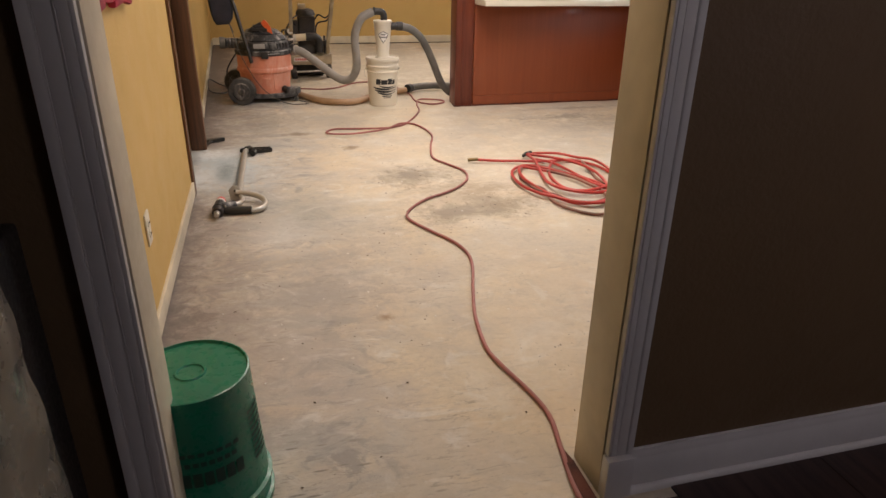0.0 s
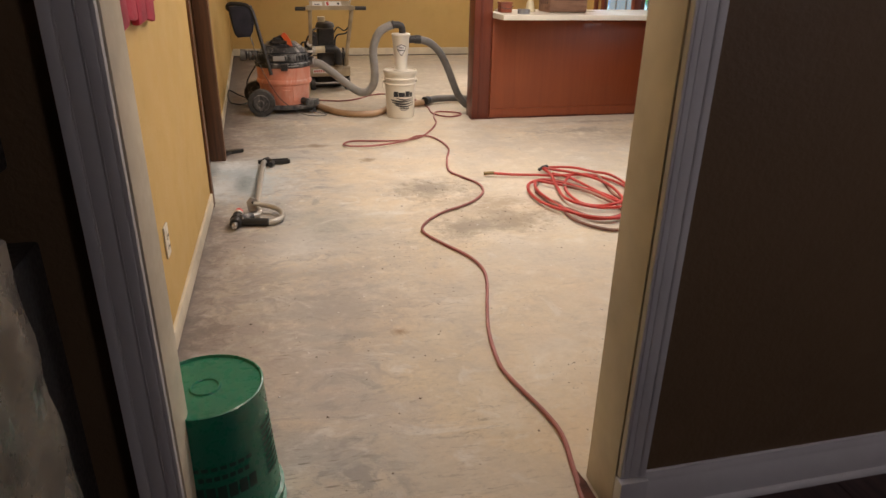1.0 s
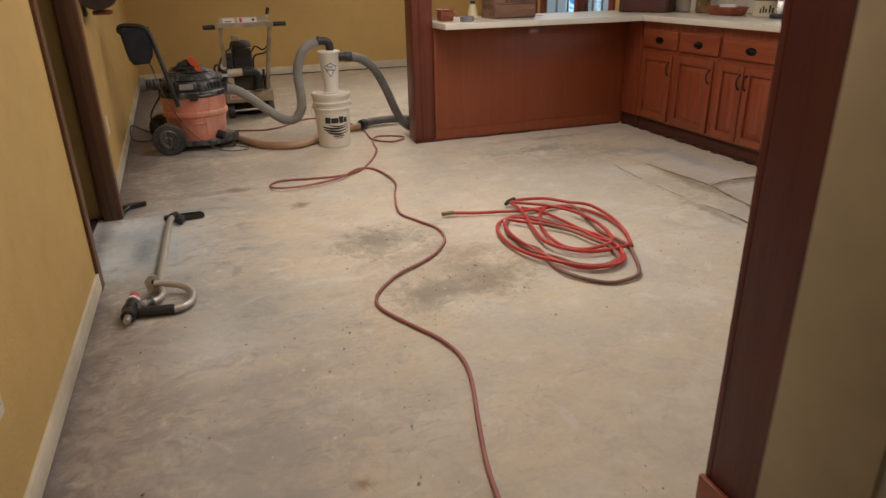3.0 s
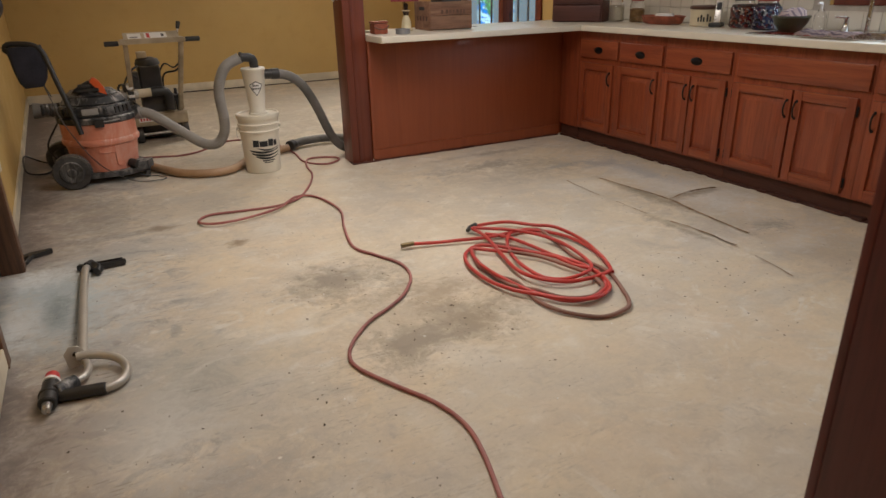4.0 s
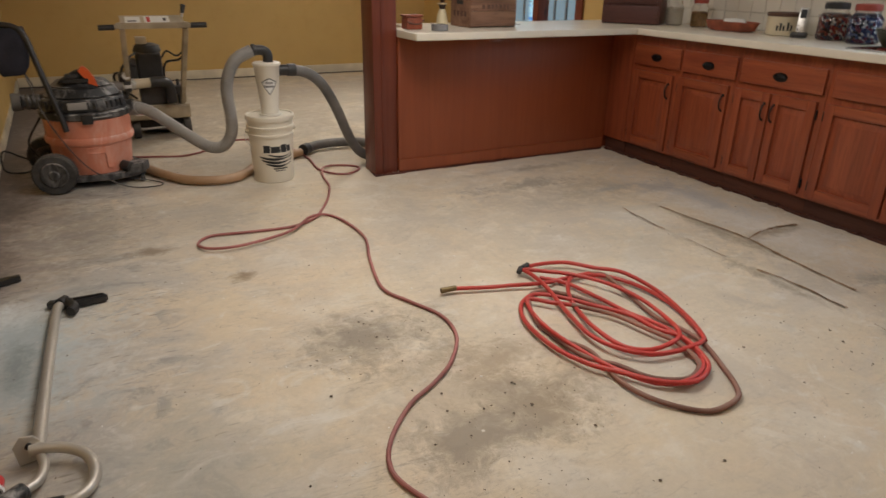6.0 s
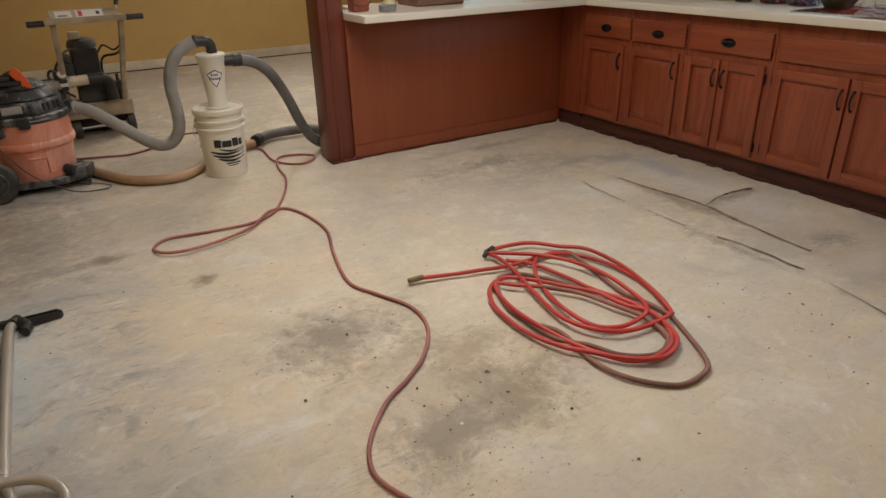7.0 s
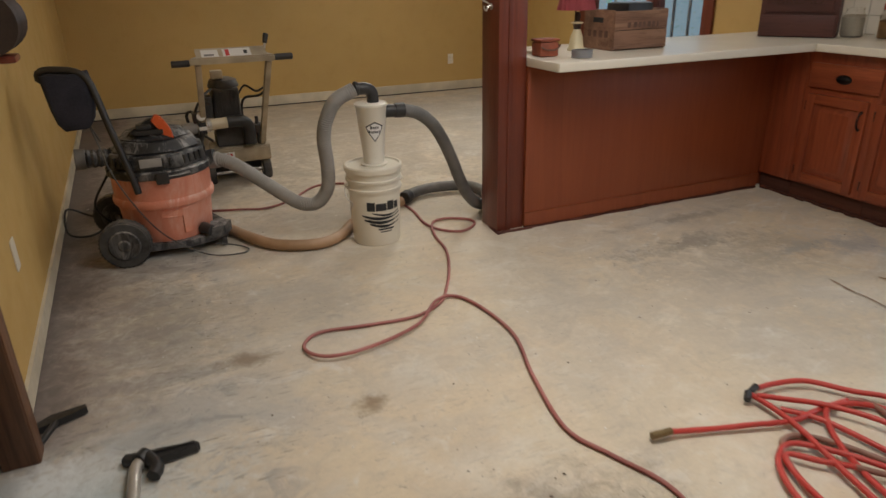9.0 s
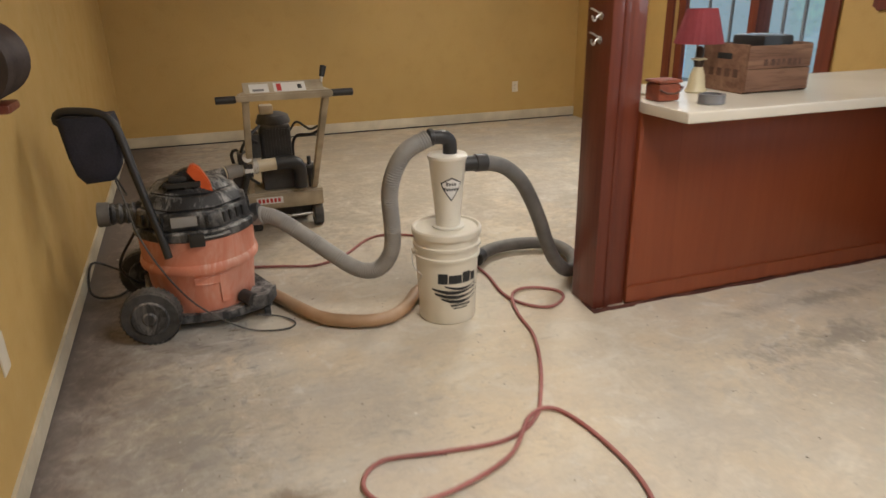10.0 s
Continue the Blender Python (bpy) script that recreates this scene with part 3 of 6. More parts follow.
bm = grid_sheet(-1.64, 3.64, 1.45, 11.0, -0.002, 66, 122, 0.0025)
bmesh.ops.delete(bm, geom=[f for f in bm.faces if f.calc_center_median().x < -1.32 and f.calc_center_median().y < 5.25], context='FACES')
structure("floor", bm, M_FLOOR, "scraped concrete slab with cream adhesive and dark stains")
bm = bmesh.new()
for k in range(14):
    x0 = -2.6 + k * 0.46
    box(x0, x0 + 0.4601, -2.6, 1.52 if -1.5 < x0 < -0.1 else 1.640, -0.02, 0.004, 0.003, bm, 1)
structure("floor_entry", bm, M_DARKFLOOR, "dark plank floor of the unlit entry")
bm = bmesh.new()
for k in range(10):
    box(-2.6, -1.325, 3.2 + k * 0.3, 3.5001 + k * 0.3, -0.02, -0.001, 0.003, bm, 1)
structure("floor_side_room", bm, M_DARKFLOOR, "dark wooden floor beyond the side doorway")
structure("ceiling", box(-2.7, 3.7, -2.7, 11.4, TOP, TOP + 0.1), M_CEIL, "plain off-white ceiling")
structure("wall_west", box(-1.32, WEST, 1.716, 4.138, -0.01, TOP), M_YELLOW, "mustard yellow painted wall beside the doorway")
bm = prism([(-1.40, 5.192), (-1.243, 5.192), (-1.455, NORTH), (-1.62, NORTH)], -0.01, TOP)
structure("wall_west_far", bm, M_YELLOW, "mustard yellow wall with scuffs, behind the vacuum")
structure("wall_west_over_door", box(-1.32, WEST, 4.139, 5.191, 2.09, TOP), M_YELLOW, "mustard wall over the side doorway")
structure("wall_north", box(-1.64, 3.7, NORTH, NORTH + 0.14, -0.01, TOP), M_YELLOW, "mustard yellow far wall of the family room")
bm = bmesh.new()
for y0, y1, z0, z1 in ((1.716, 2.88, -0.01, TOP), (2.88, 4.31, -0.01, 1.17), (2.88, 4.31, 2.1, TOP), (4.31, 7.54, -0.01, TOP), (7.54, 9.18, 2.06, TOP), (9.18, NORTH - 0.001, -0.01, TOP)):
    box(EAST, EAST + 0.14, y0, y1, z0, z1, 0, bm)
wall_east = structure("wall_east", bm, M_YELLOW, "mustard wall with the patio door and the sink window")
bm = bmesh.new()
for x0, x1, z0, z1 in ((-2.7, -1.03, -0.01, TOP), (-1.03, -0.017, 2.08, TOP), (-0.017, 3.61, -0.01, TOP)):
    box(x0, x1, 1.582, 1.648, z0, z1, 0, bm)
structure("wall_entry", bm, M_BROWNWALL, "dark brown textured wall round the doorway")
bm = bmesh.new()
for x0, x1, z0, z1 in ((-2.7, -1.03, -0.01, TOP), (-1.03, -0.017, 2.08, TOP), (-0.017, 3.61, -0.01, TOP)):
    box(x0, x1, 1.649, 1.715, z0, z1, 0, bm)
structure("wall_south", bm, M_YELLOW, "mustard back of the doorway wall")
for nm, bm in (("wall_entry_west", box(-2.7, -2.6, -2.7, 1.58, -0.02, TOP)), ("wall_entry_east", box(3.6, 3.7, -2.7, 1.58, -0.02, TOP)), ("wall_entry_south", box(-2.6, 3.6, -2.7, -2.6, -0.02, TOP))):
    structure(nm, bm, M_BROWNWALL, "dark brown wall of the unlit entry")
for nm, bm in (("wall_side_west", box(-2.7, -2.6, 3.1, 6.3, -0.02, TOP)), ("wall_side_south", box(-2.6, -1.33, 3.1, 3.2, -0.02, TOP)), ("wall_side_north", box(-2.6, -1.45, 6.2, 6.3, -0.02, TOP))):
    structure(nm, bm, M_DARKVOID, "side room wall with the room's dimness put into its colour")

# doorway the camera goes through
bm = box(-0.036, -0.019, 1.580, 1.718, 0, 2.06, 0.002)
structure("door_jamb_east", bm, M_CREAMTRIM, "cream painted door jamb", "jamb")
structure("door_jamb_west", box(-1.029, -1.012, 1.580, 1.718, 0, 2.06, 0.002), M_CREAMTRIM, "cream painted door jamb", "jamb")
structure("door_head", box(-1.029, -0.019, 1.580, 1.718, 2.062, 2.078, 0.002), M_CREAMTRIM, "cream painted head of the doorway", "jamb")


def casing(x0, x1, inner_left):
    """A moulded board: flat with a bead, a groove and a raised back band."""
    bm = box(x0, x1, 1.564, 1.581, 0.13, 2.13, 0.003)
    w = x1 - x0

    def band(u0, u1, out):
        a, b = (x0 + w * u0, x0 + w * u1) if inner_left else (x1 - w * u1, x1 - w * u0)
        box(a, b, 1.564 - out, 1.565, 0.13, 2.13, min(0.0022, (b - a) * 0.4), bm)

    band(0.0, 0.10, 0.0025)
    band(0.1001, 0.33, 0.0040)
    band(0.3301, 0.36, 0.0048)
    band(0.3601, 0.72, 0.0036)
    band(0.7201, 0.75, 0.0048)
    band(0.7501, 1.0, 0.0056)
    return bm


structure("door_casing_east", casing(-0.032, 0.034, True), M_WHITE, "white moulded door casing with grooves", "casing")
structure("door_casing_west", casing(-1.094, -1.016, False), M_WHITE, "white moulded door casing with grooves", "casing")
structure("plinth_block_east", box(-0.035, 0.039, 1.548, 1.581, 0, 0.125, 0.004), M_WHITE, "white plinth block under the casing", "plinth")
structure("plinth_block_west", box(-1.100, -1.012, 1.548, 1.581, 0, 0.125, 0.004), M_WHITE, "white plinth block under the casing", "plinth")
profile = [(1.581, 0.0), (1.552, 0.0), (1.552, 0.010), (1.558, 0.018), (1.564, 0.020), (1.564, 0.095), (1.568, 0.100), (1.568, 0.106), (1.572, 0.116), (1.574, 0.126), (1.581, 0.128)]
bm = bmesh.new()
ends = [[bm.verts.new((x, y, z)) for y, z in profile] for x in (0.041, 3.59)]
for k in range(len(profile)):
    bm.faces.new((ends[0][k], ends[0][(k + 1) % len(profile)], ends[1][(k + 1) % len(profile)], ends[1][k]))
for e in ends:
    bm.faces.new(e)
structure("baseboard_entry", bm, M_WHITE, "white moulded baseboard on the dark wall", "baseboard")
structure("baseboard_entry_west", box(-2.59, -1.102, 1.564, 1.581, 0, 0.12, 0.003), M_WHITE, "white baseboard in the unlit entry", "baseboard")
structure("baseboard_west", box(WEST, WEST + 0.013, 1.717, 4.136, 0.012, 0.085, 0.003), M_CREAMTRIM, "cream baseboard along the mustard wall", "baseboard")
bm = prism([(-1.243, 5.193), (-1.230, 5.193), (-1.441, NORTH - 0.014), (-1.454, NORTH - 0.014)], 0.012, 0.09)
structure("baseboard_west_far", bm, M_CREAMTRIM, "cream baseboard along the mustard wall", "baseboard")
# solid black strip stands in for the shade below the raised baseboard
structure("gap_north", box(-1.44, EAST, NORTH - 0.006, NORTH - 0.0005, 0.0, 0.0115), M_INK, "black strip for the shade in the gap under the far baseboard", "gap")
structure("baseboard_north", box(-1.44, EAST, NORTH - 0.013, NORTH, 0.012, 0.112, 0.003), M_CREAMTRIM, "cream baseboard hanging above the bare slab", "baseboard")
# walnut frame of the side doorway
bm = box(-1.285, -1.192, 5.118, 5.136, 0, 2.08, 0.002)
box(-1.222, -1.186, 5.1195, 5.190, 0, 2.1, 0.004, bm)
structure("side_door_jamb_north", bm, M_DOORTRIM, "walnut stained door frame", "jamb")
bm = box(-1.33, -1.192, 4.190, 4.206, 0, 2.08, 0.002)
box(-1.199, -1.186, 4.139, 4.2045, 0, 2.1, 0.003, bm)
structure("side_door_jamb_south", bm, M_DOORTRIM, "walnut stained door frame", "jamb")
structure("side_door_head", box(-1.33, -1.186, 4.139, 5.190, 2.081, 2.15, 0.003), M_DOORTRIM, "walnut head of the side doorway", "jamb")

# cracks in the slab
def crack(points, w):
    line = smooth_line(points, 0.03)
    bm = bmesh.new()
    last = None
    for k, p in enumerate(line):
        j = noise.noise(p * 9) * 0.012
        half = 1.35 * w * (0.12 + 1.0 * abs(noise.noise(p * 17)) + 0.5 * abs(noise.noise(p * 61)))
        d = (line[min(k + 1, len(line) - 1)] - line[max(k - 1, 0)]).normalized()
        s = Vector((-d.y, d.x, 0))
        a, b = bm.verts.new(p + s * (j + half) + Vector((0, 0, 0.0032))), bm.verts.new(p + s * (j - half) + Vector((0, 0, 0.0032)))
        if last:
            bm.faces.new((last[0], a, b, last[1]))
        last = (a, b)
    return bm


for pts, w in (([(2.168, 4.933), (2.194, 4.649), (2.214, 4.361), (2.17, 4.065), (2.15, 3.878), (2.129, 3.728)], 0.010), ([(2.206, 4.35), (2.343, 4.395), (2.458, 4.404)], 0.006), ([(2.44, 4.404), (2.55, 4.40), (2.641, 4.387)], 0.014),
               ([(1.946, 5.011), (1.931, 4.808), (1.919, 4.641)], 0.005), ([(1.916, 4.483), (1.918, 4.232)], 0.004), ([(1.927, 4.062), (1.947, 3.958), (1.951, 3.794), (1.944, 3.637)], 0.008), ([(1.912, 3.505), (1.852, 3.259)], 0.004)):
    structure("floor_crack", crack(pts, w), M_CRACK, "dark open crack in the slab", "crack")

# ---- post, peninsula, worktop ----
post = thing("wooden_post", (0.968, 6.288, 0), "red-brown stained wooden post with knots and hooks at the worktop's end", "post")
part("shaft", box(-0.078, -0.012, -0.078, 0.11, 0.0, TOP, 0.006), M_CHERRY, post)
part("corner_board", box(-0.0115, 0.086, -0.070, 0.11, 0.0, TOP, 0.006), M_CHERRY, post)
part("bead", box(-0.026, 0.002, -0.084, -0.0702, 0.0, TOP, 0.006), M_CHERRY, post)


def hook(z, name="hook"):
    bm = spin([(0.006, 0), (0.016, 0.002), (0.016, 0.005), (0.006, 0.008)], 12, None, pose(-0.079, -0.0, z, 0, -90, 0))
    tube([(-0.085, 0, z + 0.005), (-0.10, 0, z + 0.0), (-0.108, 0, z - 0.018), (-0.118, 0, z - 0.012), (-0.122, 0, z + 0.004)], 0.0045, 8, 0.006, bm=bm)
    tube([(-0.085, 0, z + 0.008), (-0.11, 0, z + 0.022), (-0.13, 0, z + 0.03)], 0.004, 8, 0.006, bm=bm)
    return part(name, bm, M_STEEL, post, "small nickel coat hook")


hook(1.16)
hook(1.25)
pen = thing("peninsula_cabinet", (1.938, 6.445, 0), "orange-brown plywood backed peninsula under a cream worktop", "cabinet")
part("back_panel", box(-0.882, 0.85, -0.234, -0.215, 0.012, 0.872, 0.001), M_PANEL, pen)
rag = [(-0.880, 0.085), (0.848, 0.085)]
for k in range(61):
    u = 0.848 - 1.728 * k / 60
    rag.append((u, 0.009 + 0.012 * noise.noise(Vector((u * 6, 0, 1))) + 0.006 * noise.noise(Vector((u * 31, 3, 0)))))
bm = prism(rag, 0.2345, 0.243, None, pose(0, 0, 0, 90, 0, 0))
part("base_board", bm, M_PANEL, pen, "scarred base strip with torn lower edge")
part("torn_backing", box(-0.878, 0.846, -0.2342, -0.226, -0.002, 0.0118), M_TOE, pen, "dark torn board behind the base strip")
part("corner_strip", box(-0.883, -0.865, -0.2425, -0.2345, 0.09, 0.872, 0.002), M_PANEL, pen)
part("body", box(-0.72, 1.5, -0.214, 0.24, 0.005, 0.872, 0.002), M_OAK_V, pen)

counter = thing("worktop", (2.0, 6.2, 0), "cream laminate worktop turning the corner, with rounded front edge", "worktop")


def top_piece(name, x0, x1, y0, y1, z0=0.874, z1=0.914, bevel=0.0):
    return part(name, box(x0 - 2.0, x1 - 2.0, y0 - 6.2, y1 - 6.2, z0, z1, bevel, None, 3), M_COUNTER, counter)


for x0, x1, y0, y1 in ((1.056, 1.22, 5.918, 6.37), (1.2201, 2.736, 5.918, 6.71), (2.7361, EAST - 0.012, 4.47, 6.71), (2.736, 2.82, 3.62, 4.4699), (3.36, EAST - 0.012, 3.62, 4.4699), (2.736, EAST - 0.012, 2.8, 3.6199)):
    top_piece("top_section", x0, x1, y0, y1)
top_piece("front_edge", 1.048, 2.732, 5.906, 5.9175, 0.872, 0.9145, 0.0055)
top_piece("side_edge", 2.724, 2.7355, 2.8, 5.9055, 0.872, 0.9145, 0.0055)
top_piece("end_edge", 1.048, 1.0555, 5.918, 6.2, 0.872, 0.9145, 0.0035)

# ---- kitchen base cabinets ----
FACE = 2.795


def raised_panel(y0, y1, z0, z1, x):
    """A cabinet door seen from -x: stiles and rails with a fielded panel."""
    f = 0.052
    stiles = [box(x - 0.02, x, a, b, z0, z1, 0.004) for a, b in ((y0, y0 + f), (y1 - f, y1))]
    rails = [box(x - 0.0195, x, y0 + f, y1 - f, a, b, 0.003) for a, b in ((z0, z0 + f), (z1 - f, z1))]
    field = bmesh.new()
    rings = []
    for inset, out in ((f, 0.004), (f + 0.007, 0.002), (f + 0.040, 0.0185), (f + 0.044, 0.0185)):
        rings.append([field.verts.new((x - out, a, b)) for a, b in ((y0 + inset, z0 + inset), (y1 - inset, z0 + inset), (y1 - inset, z1 - inset), (y0 + inset, z1 - inset))])
    for a, b in zip(rings, rings[1:]):
        for k in range(4):
            field.faces.new((a[k], a[(k + 1) % 4], b[(k + 1) % 4], b[k]))
    field.faces.new(rings[-1])
    return stiles, rails, field


def cabinet(y0, y1, fronts, handles, drawers, label):
    """One base unit; fronts: (y0, y1) of the doors; handles: y of the bow handles; drawers: (y0, y1, with pull)."""
    at = ((FACE + EAST) / 2, (y0 + y1) / 2, 0)
    unit = thing("base_cabinet", at, label, "cabinet", "kitchen base cabinets")

    def here(bm):
        bm.transform(Matrix.Translation((-at[0], -at[1], 0)))
        return bm

    body = box(FACE, EAST - 0.015, y0 + 0.0008, y1 - 0.0008, 0.10, 0.872, 0.0015)
    part("body", here(body), M_OAK_V, unit)
    bm = box(FACE + 0.028, FACE + 0.045, y0 + 0.001, y1 - 0.001, 0.004, 0.10)
    part("toe_board", here(bm), M_TOE, unit, "dark recessed toe board")
    for a, b in fronts:
        stiles, rails, field = raised_panel(a, b, 0.118, 0.634, FACE - 0.001)
        door = part("door", here(field), M_OAK_V, unit)
        for bm in stiles:
            part("stile", here(bm), M_OAK_V, door)
        for bm in rails:
            part("rail", here(bm), M_OAK_H, door)
        near = min(handles, key=lambda h: min(abs(h - a), abs(h - b)))
        if a < near < b:
            x, z = FACE - 0.021, 0.528
            bm = tube([(x + 0.002, near, z - 0.045), (x - 0.012, near, z - 0.042), (x - 0.024, near, z - 0.015), (x - 0.024, near, z + 0.015), (x - 0.012, near, z + 0.042), (x + 0.002, near, z + 0.045)], 0.005, 8, 0.008)
            for dz in (-0.047, 0.047):
                spin([(0.009, 0), (0.008, 0.004), (0.004, 0.005)], 10, bm, pose(x + 0.0005, near, z + dz, 0, -90, 0))
            part("handle", here(bm), M_IRON, door, "black bow handle")
            far = a if abs(near - b) < abs(near - a) else b
            for z in (0.18, 0.565):
                s = 0.006 if far == a else -0.006
                part("hinge", here(rod((FACE - 0.010, far - s, z - 0.026), (FACE - 0.010, far - s, z + 0.026), 0.0055, 10)), M_IRON, door, "black iron hinge")
    for a, b, pull in drawers:
        bm = box(FACE - 0.021, FACE - 0.001, a, b, 0.672, 0.808, 0.006, None, 3)
        drawer = part("drawer_front", here(bm), M_OAK_H, unit)
        if pull:
            m = pose(FACE - 0.021, (a + b) / 2, 0.732, 0, 0, 0)
            cup = bmesh.new()
            rows = []
            for i in range(7):
                e = math.pi / 2 * i / 6
                rows.append([cup.verts.new(m @ Vector((-0.024 * math.sin(e) * (0.25 + 0.75 * math.sin(math.pi * j / 10)) , -0.046 * math.cos(math.pi * j / 10), 0.026 * math.cos(e) * math.sin(math.pi * j / 10)))) for j in range(11)])
            for p, q in zip(rows, rows[1:]):
                for j in range(10):
                    cup.faces.new((p[j], p[j + 1], q[j + 1], q[j]))
            bmesh.ops.solidify(cup, geom=cup.faces[:], thickness=0.002)
            spin([(0.046, 0), (0.046, 0.002), (0.042, 0.003)], 20, cup, m @ pose(-0.0005, 0, 0, 0, -90, 0), (0.55, 1.0))
            part("cup_pull", here(cup), M_IRON, drawer, "black iron cup pull")
    return unit


filler = thing("corner_filler_panel", (2.795, 6.098, 0), "stained oak filler strip in the cabinet corner", "panel")
part("strip", box(-0.004, 0.012, -0.112, 0.112, 0.10, 0.8718, 0.001), M_OAK_V, filler)
part("toe_board", box(0.022, 0.045, -0.112, 0.112, 0.004, 0.0995), M_TOE, filler, "dark recessed toe board")
cabinet(5.51, 5.985, [(5.572, 5.946)], [5.598], [(5.524, 5.95, True)], "stained oak base cabinet, one door and drawer")
cabinet(5.06, 5.51, [(5.112, 5.523)], [5.138], [(5.076, 5.496, True)], "stained oak base cabinet, one door and drawer")
cabinet(4.488, 5.06, [(4.812, 5.060), (4.524, 4.802)], [4.838, 4.776], [(4.503, 5.039, True)], "stained oak base cabinet, two doors under a drawer")
cabinet(3.63, 4.488, [(4.062, 4.470), (3.688, 4.050)], [4.086, 4.026], [(3.641, 4.452, False)], "stained oak sink cabinet with a false drawer front")
cabinet(3.18, 3.63, [(3.22, 3.612)], [3.585], [(3.22, 3.60, False)], "stained oak base cabinet beside the sink")
cabinet(2.80, 3.18, [(2.83, 3.15)], [3.12], [(2.83, 3.15, False)], "stained oak base cabinet at the end")

# torn edges of old flooring left at the cabinets' feet
bm = bmesh.new()
for k in range(60):
    y = 6.18 - k * 0.055
    box(FACE + 0.012 - random.random() * 0.03, FACE + 0.03, y - 0.06, y - 0.002, 0, random.uniform(0.004, 0.018), 0.001, bm, 1)
tagged(part("flooring_remnant", bm, M_TOE), "torn dark edge of removed flooring along the toe boards", "flooring", "", "stuff")

bm = bmesh.new()
edge = [(2.76, 6.199), (0.90, 6.199), (0.885, 6.30)]
for k in range(56):
    u = 0.875 + 1.885 * k / 55
    edge.append((u, 6.192 - 0.030 * abs(noise.noise(Vector((u * 3.1, 2, 0)))) - 0.012 * abs(noise.noise(Vector((u * 17, 5, 0)))) - (0.012 if u < 1.1 else 0.0)))
tagged(part("flooring_remnant", prism(edge, 0.0, 0.0062), M_SUBFLOOR), "ragged red-brown remnant of old flooring at the peninsula's foot", "flooring", "", "stuff")

# ---- sink window and patio door ----
win = structure("window_1", box(EAST - 0.03, EAST + 0.14, 2.82, 4.37, 1.12, 1.165, 0.004), M_CHERRY, "red-brown wooden sill of the sink window")
for nm, bm in (("side_casing", box(EAST - 0.022, EAST - 0.001, 4.31, 4.39, 1.166, 2.1, 0.003)), ("side_casing", box(EAST - 0.022, EAST - 0.001, 2.80, 2.88, 1.166, 2.1, 0.003)),
               ("head_casing", box(EAST - 0.022, EAST - 0.001, 2.80, 4.39, 2.101, 2.18, 0.003)), ("apron", box(EAST - 0.02, EAST - 0.001, 2.84, 4.36, 1.06, 1.119, 0.003)),
               ("mullion", box(EAST + 0.06, EAST + 0.1, 3.58, 3.62, 1.166, 2.1, 0.003))):
    part(nm, bm, M_CHERRY, win)
patio = structure("door_1", box(EAST - 0.01, EAST + 0.13, 8.18, 8.27, 0.05, 1.98, 0.004), M_CHERRY, "red-brown wooden patio doors with large panes")
for nm, bm in (("casing", box(EAST - 0.025, EAST - 0.001, 7.45, 7.54, 0, 2.06, 0.004)), ("casing", box(EAST - 0.025, EAST - 0.001, 9.18, 9.28, 0, 2.06, 0.004)), ("head", box(EAST - 0.025, EAST - 0.001, 7.45, 9.28, 2.061, 2.16, 0.004)),
               ("stile", box(EAST + 0.03, EAST + 0.08, 7.545, 7.62, 0.05, 1.98, 0.003)), ("stile", box(EAST + 0.03, EAST + 0.08, 9.09, 9.175, 0.05, 1.98, 0.003)),
               ("bottom_rail", box(EAST + 0.03, EAST + 0.08, 7.625, 8.175, 0.05, 0.26, 0.003)), ("bottom_rail", box(EAST + 0.03, EAST + 0.08, 8.275, 9.085, 0.05, 0.26, 0.003)),
               ("top_rail", box(EAST + 0.03, EAST + 0.08, 7.625, 8.175, 1.88, 1.98, 0.003)), ("top_rail", box(EAST + 0.03, EAST + 0.08, 8.275, 9.085, 1.88, 1.98, 0.003))):
    part(nm, bm, M_CHERRY, patio)
for y0, y1 in ((7.62, 8.18), (8.27, 9.09)):
    pane = part("pane", box(EAST + 0.052, EAST + 0.057, y0, y1, 0.26, 1.88), M_PANE, patio, "clear glass pane")
    pane.visible_shadow = False
for y in (7.80, 7.99, 8.54, 8.81):
    part("glazing_bar", box(EAST + 0.06, EAST + 0.075, y - 0.012, y + 0.012, 0.26, 1.88, 0.002), M_BARS, patio, "slim glazing bar, backlit darkness put into its grey")
structure("backdrop", box(EAST + 4.0, EAST + 4.1, 1.0, 26.0, -1.5, 5.0), M_GARDEN, "bright garden and sky beyond the glass", "backdrop")
structure("patio_ground", box(EAST + 0.15, EAST + 4.0, 0.0, 26.0, -0.12, -0.05), M_GROUT, "pale paved patio outside", "ground")

# ---- tall cabinet by the doorway ----
pantry = thing("tall_cabinet", (0.732, 1.985, 0), "dark maroon stained tall cabinet with plain side panel", "cabinet")
part("side_panel", box(-0.337, -0.318, -0.274, 0.226, 0.0, 2.2, 0.002), M_MAROON, pantry)
part("face_frame", box(-0.3375, 0.34, 0.2265, 0.245, 0.0, 2.2, 0.003), M_MAROON, pantry)
part("body", box(-0.3175, 0.34, -0.274, 0.226, 0.0, 2.19), M_MAROON, pantry)
part("foot_strip", box(-0.352, -0.3378, -0.1, 0.25, 0.0, 0.075, 0.003), M_PANEL, pantry, "orange-brown foot strip")
slate = thing("hanging_slate", (0.382, 1.82, 1.06), "small black framed board hung on the tall cabinet", "sign")
part("board", box(-0.004, 0.011, -0.05, 0.05, -0.07, 0.07, 0.008), M_BLACK, slate)
part("frame", box(-0.007, -0.0045, -0.038, 0.038, -0.055, 0.055, 0.001), M_STEEL, slate)

# ---- on the floor ----


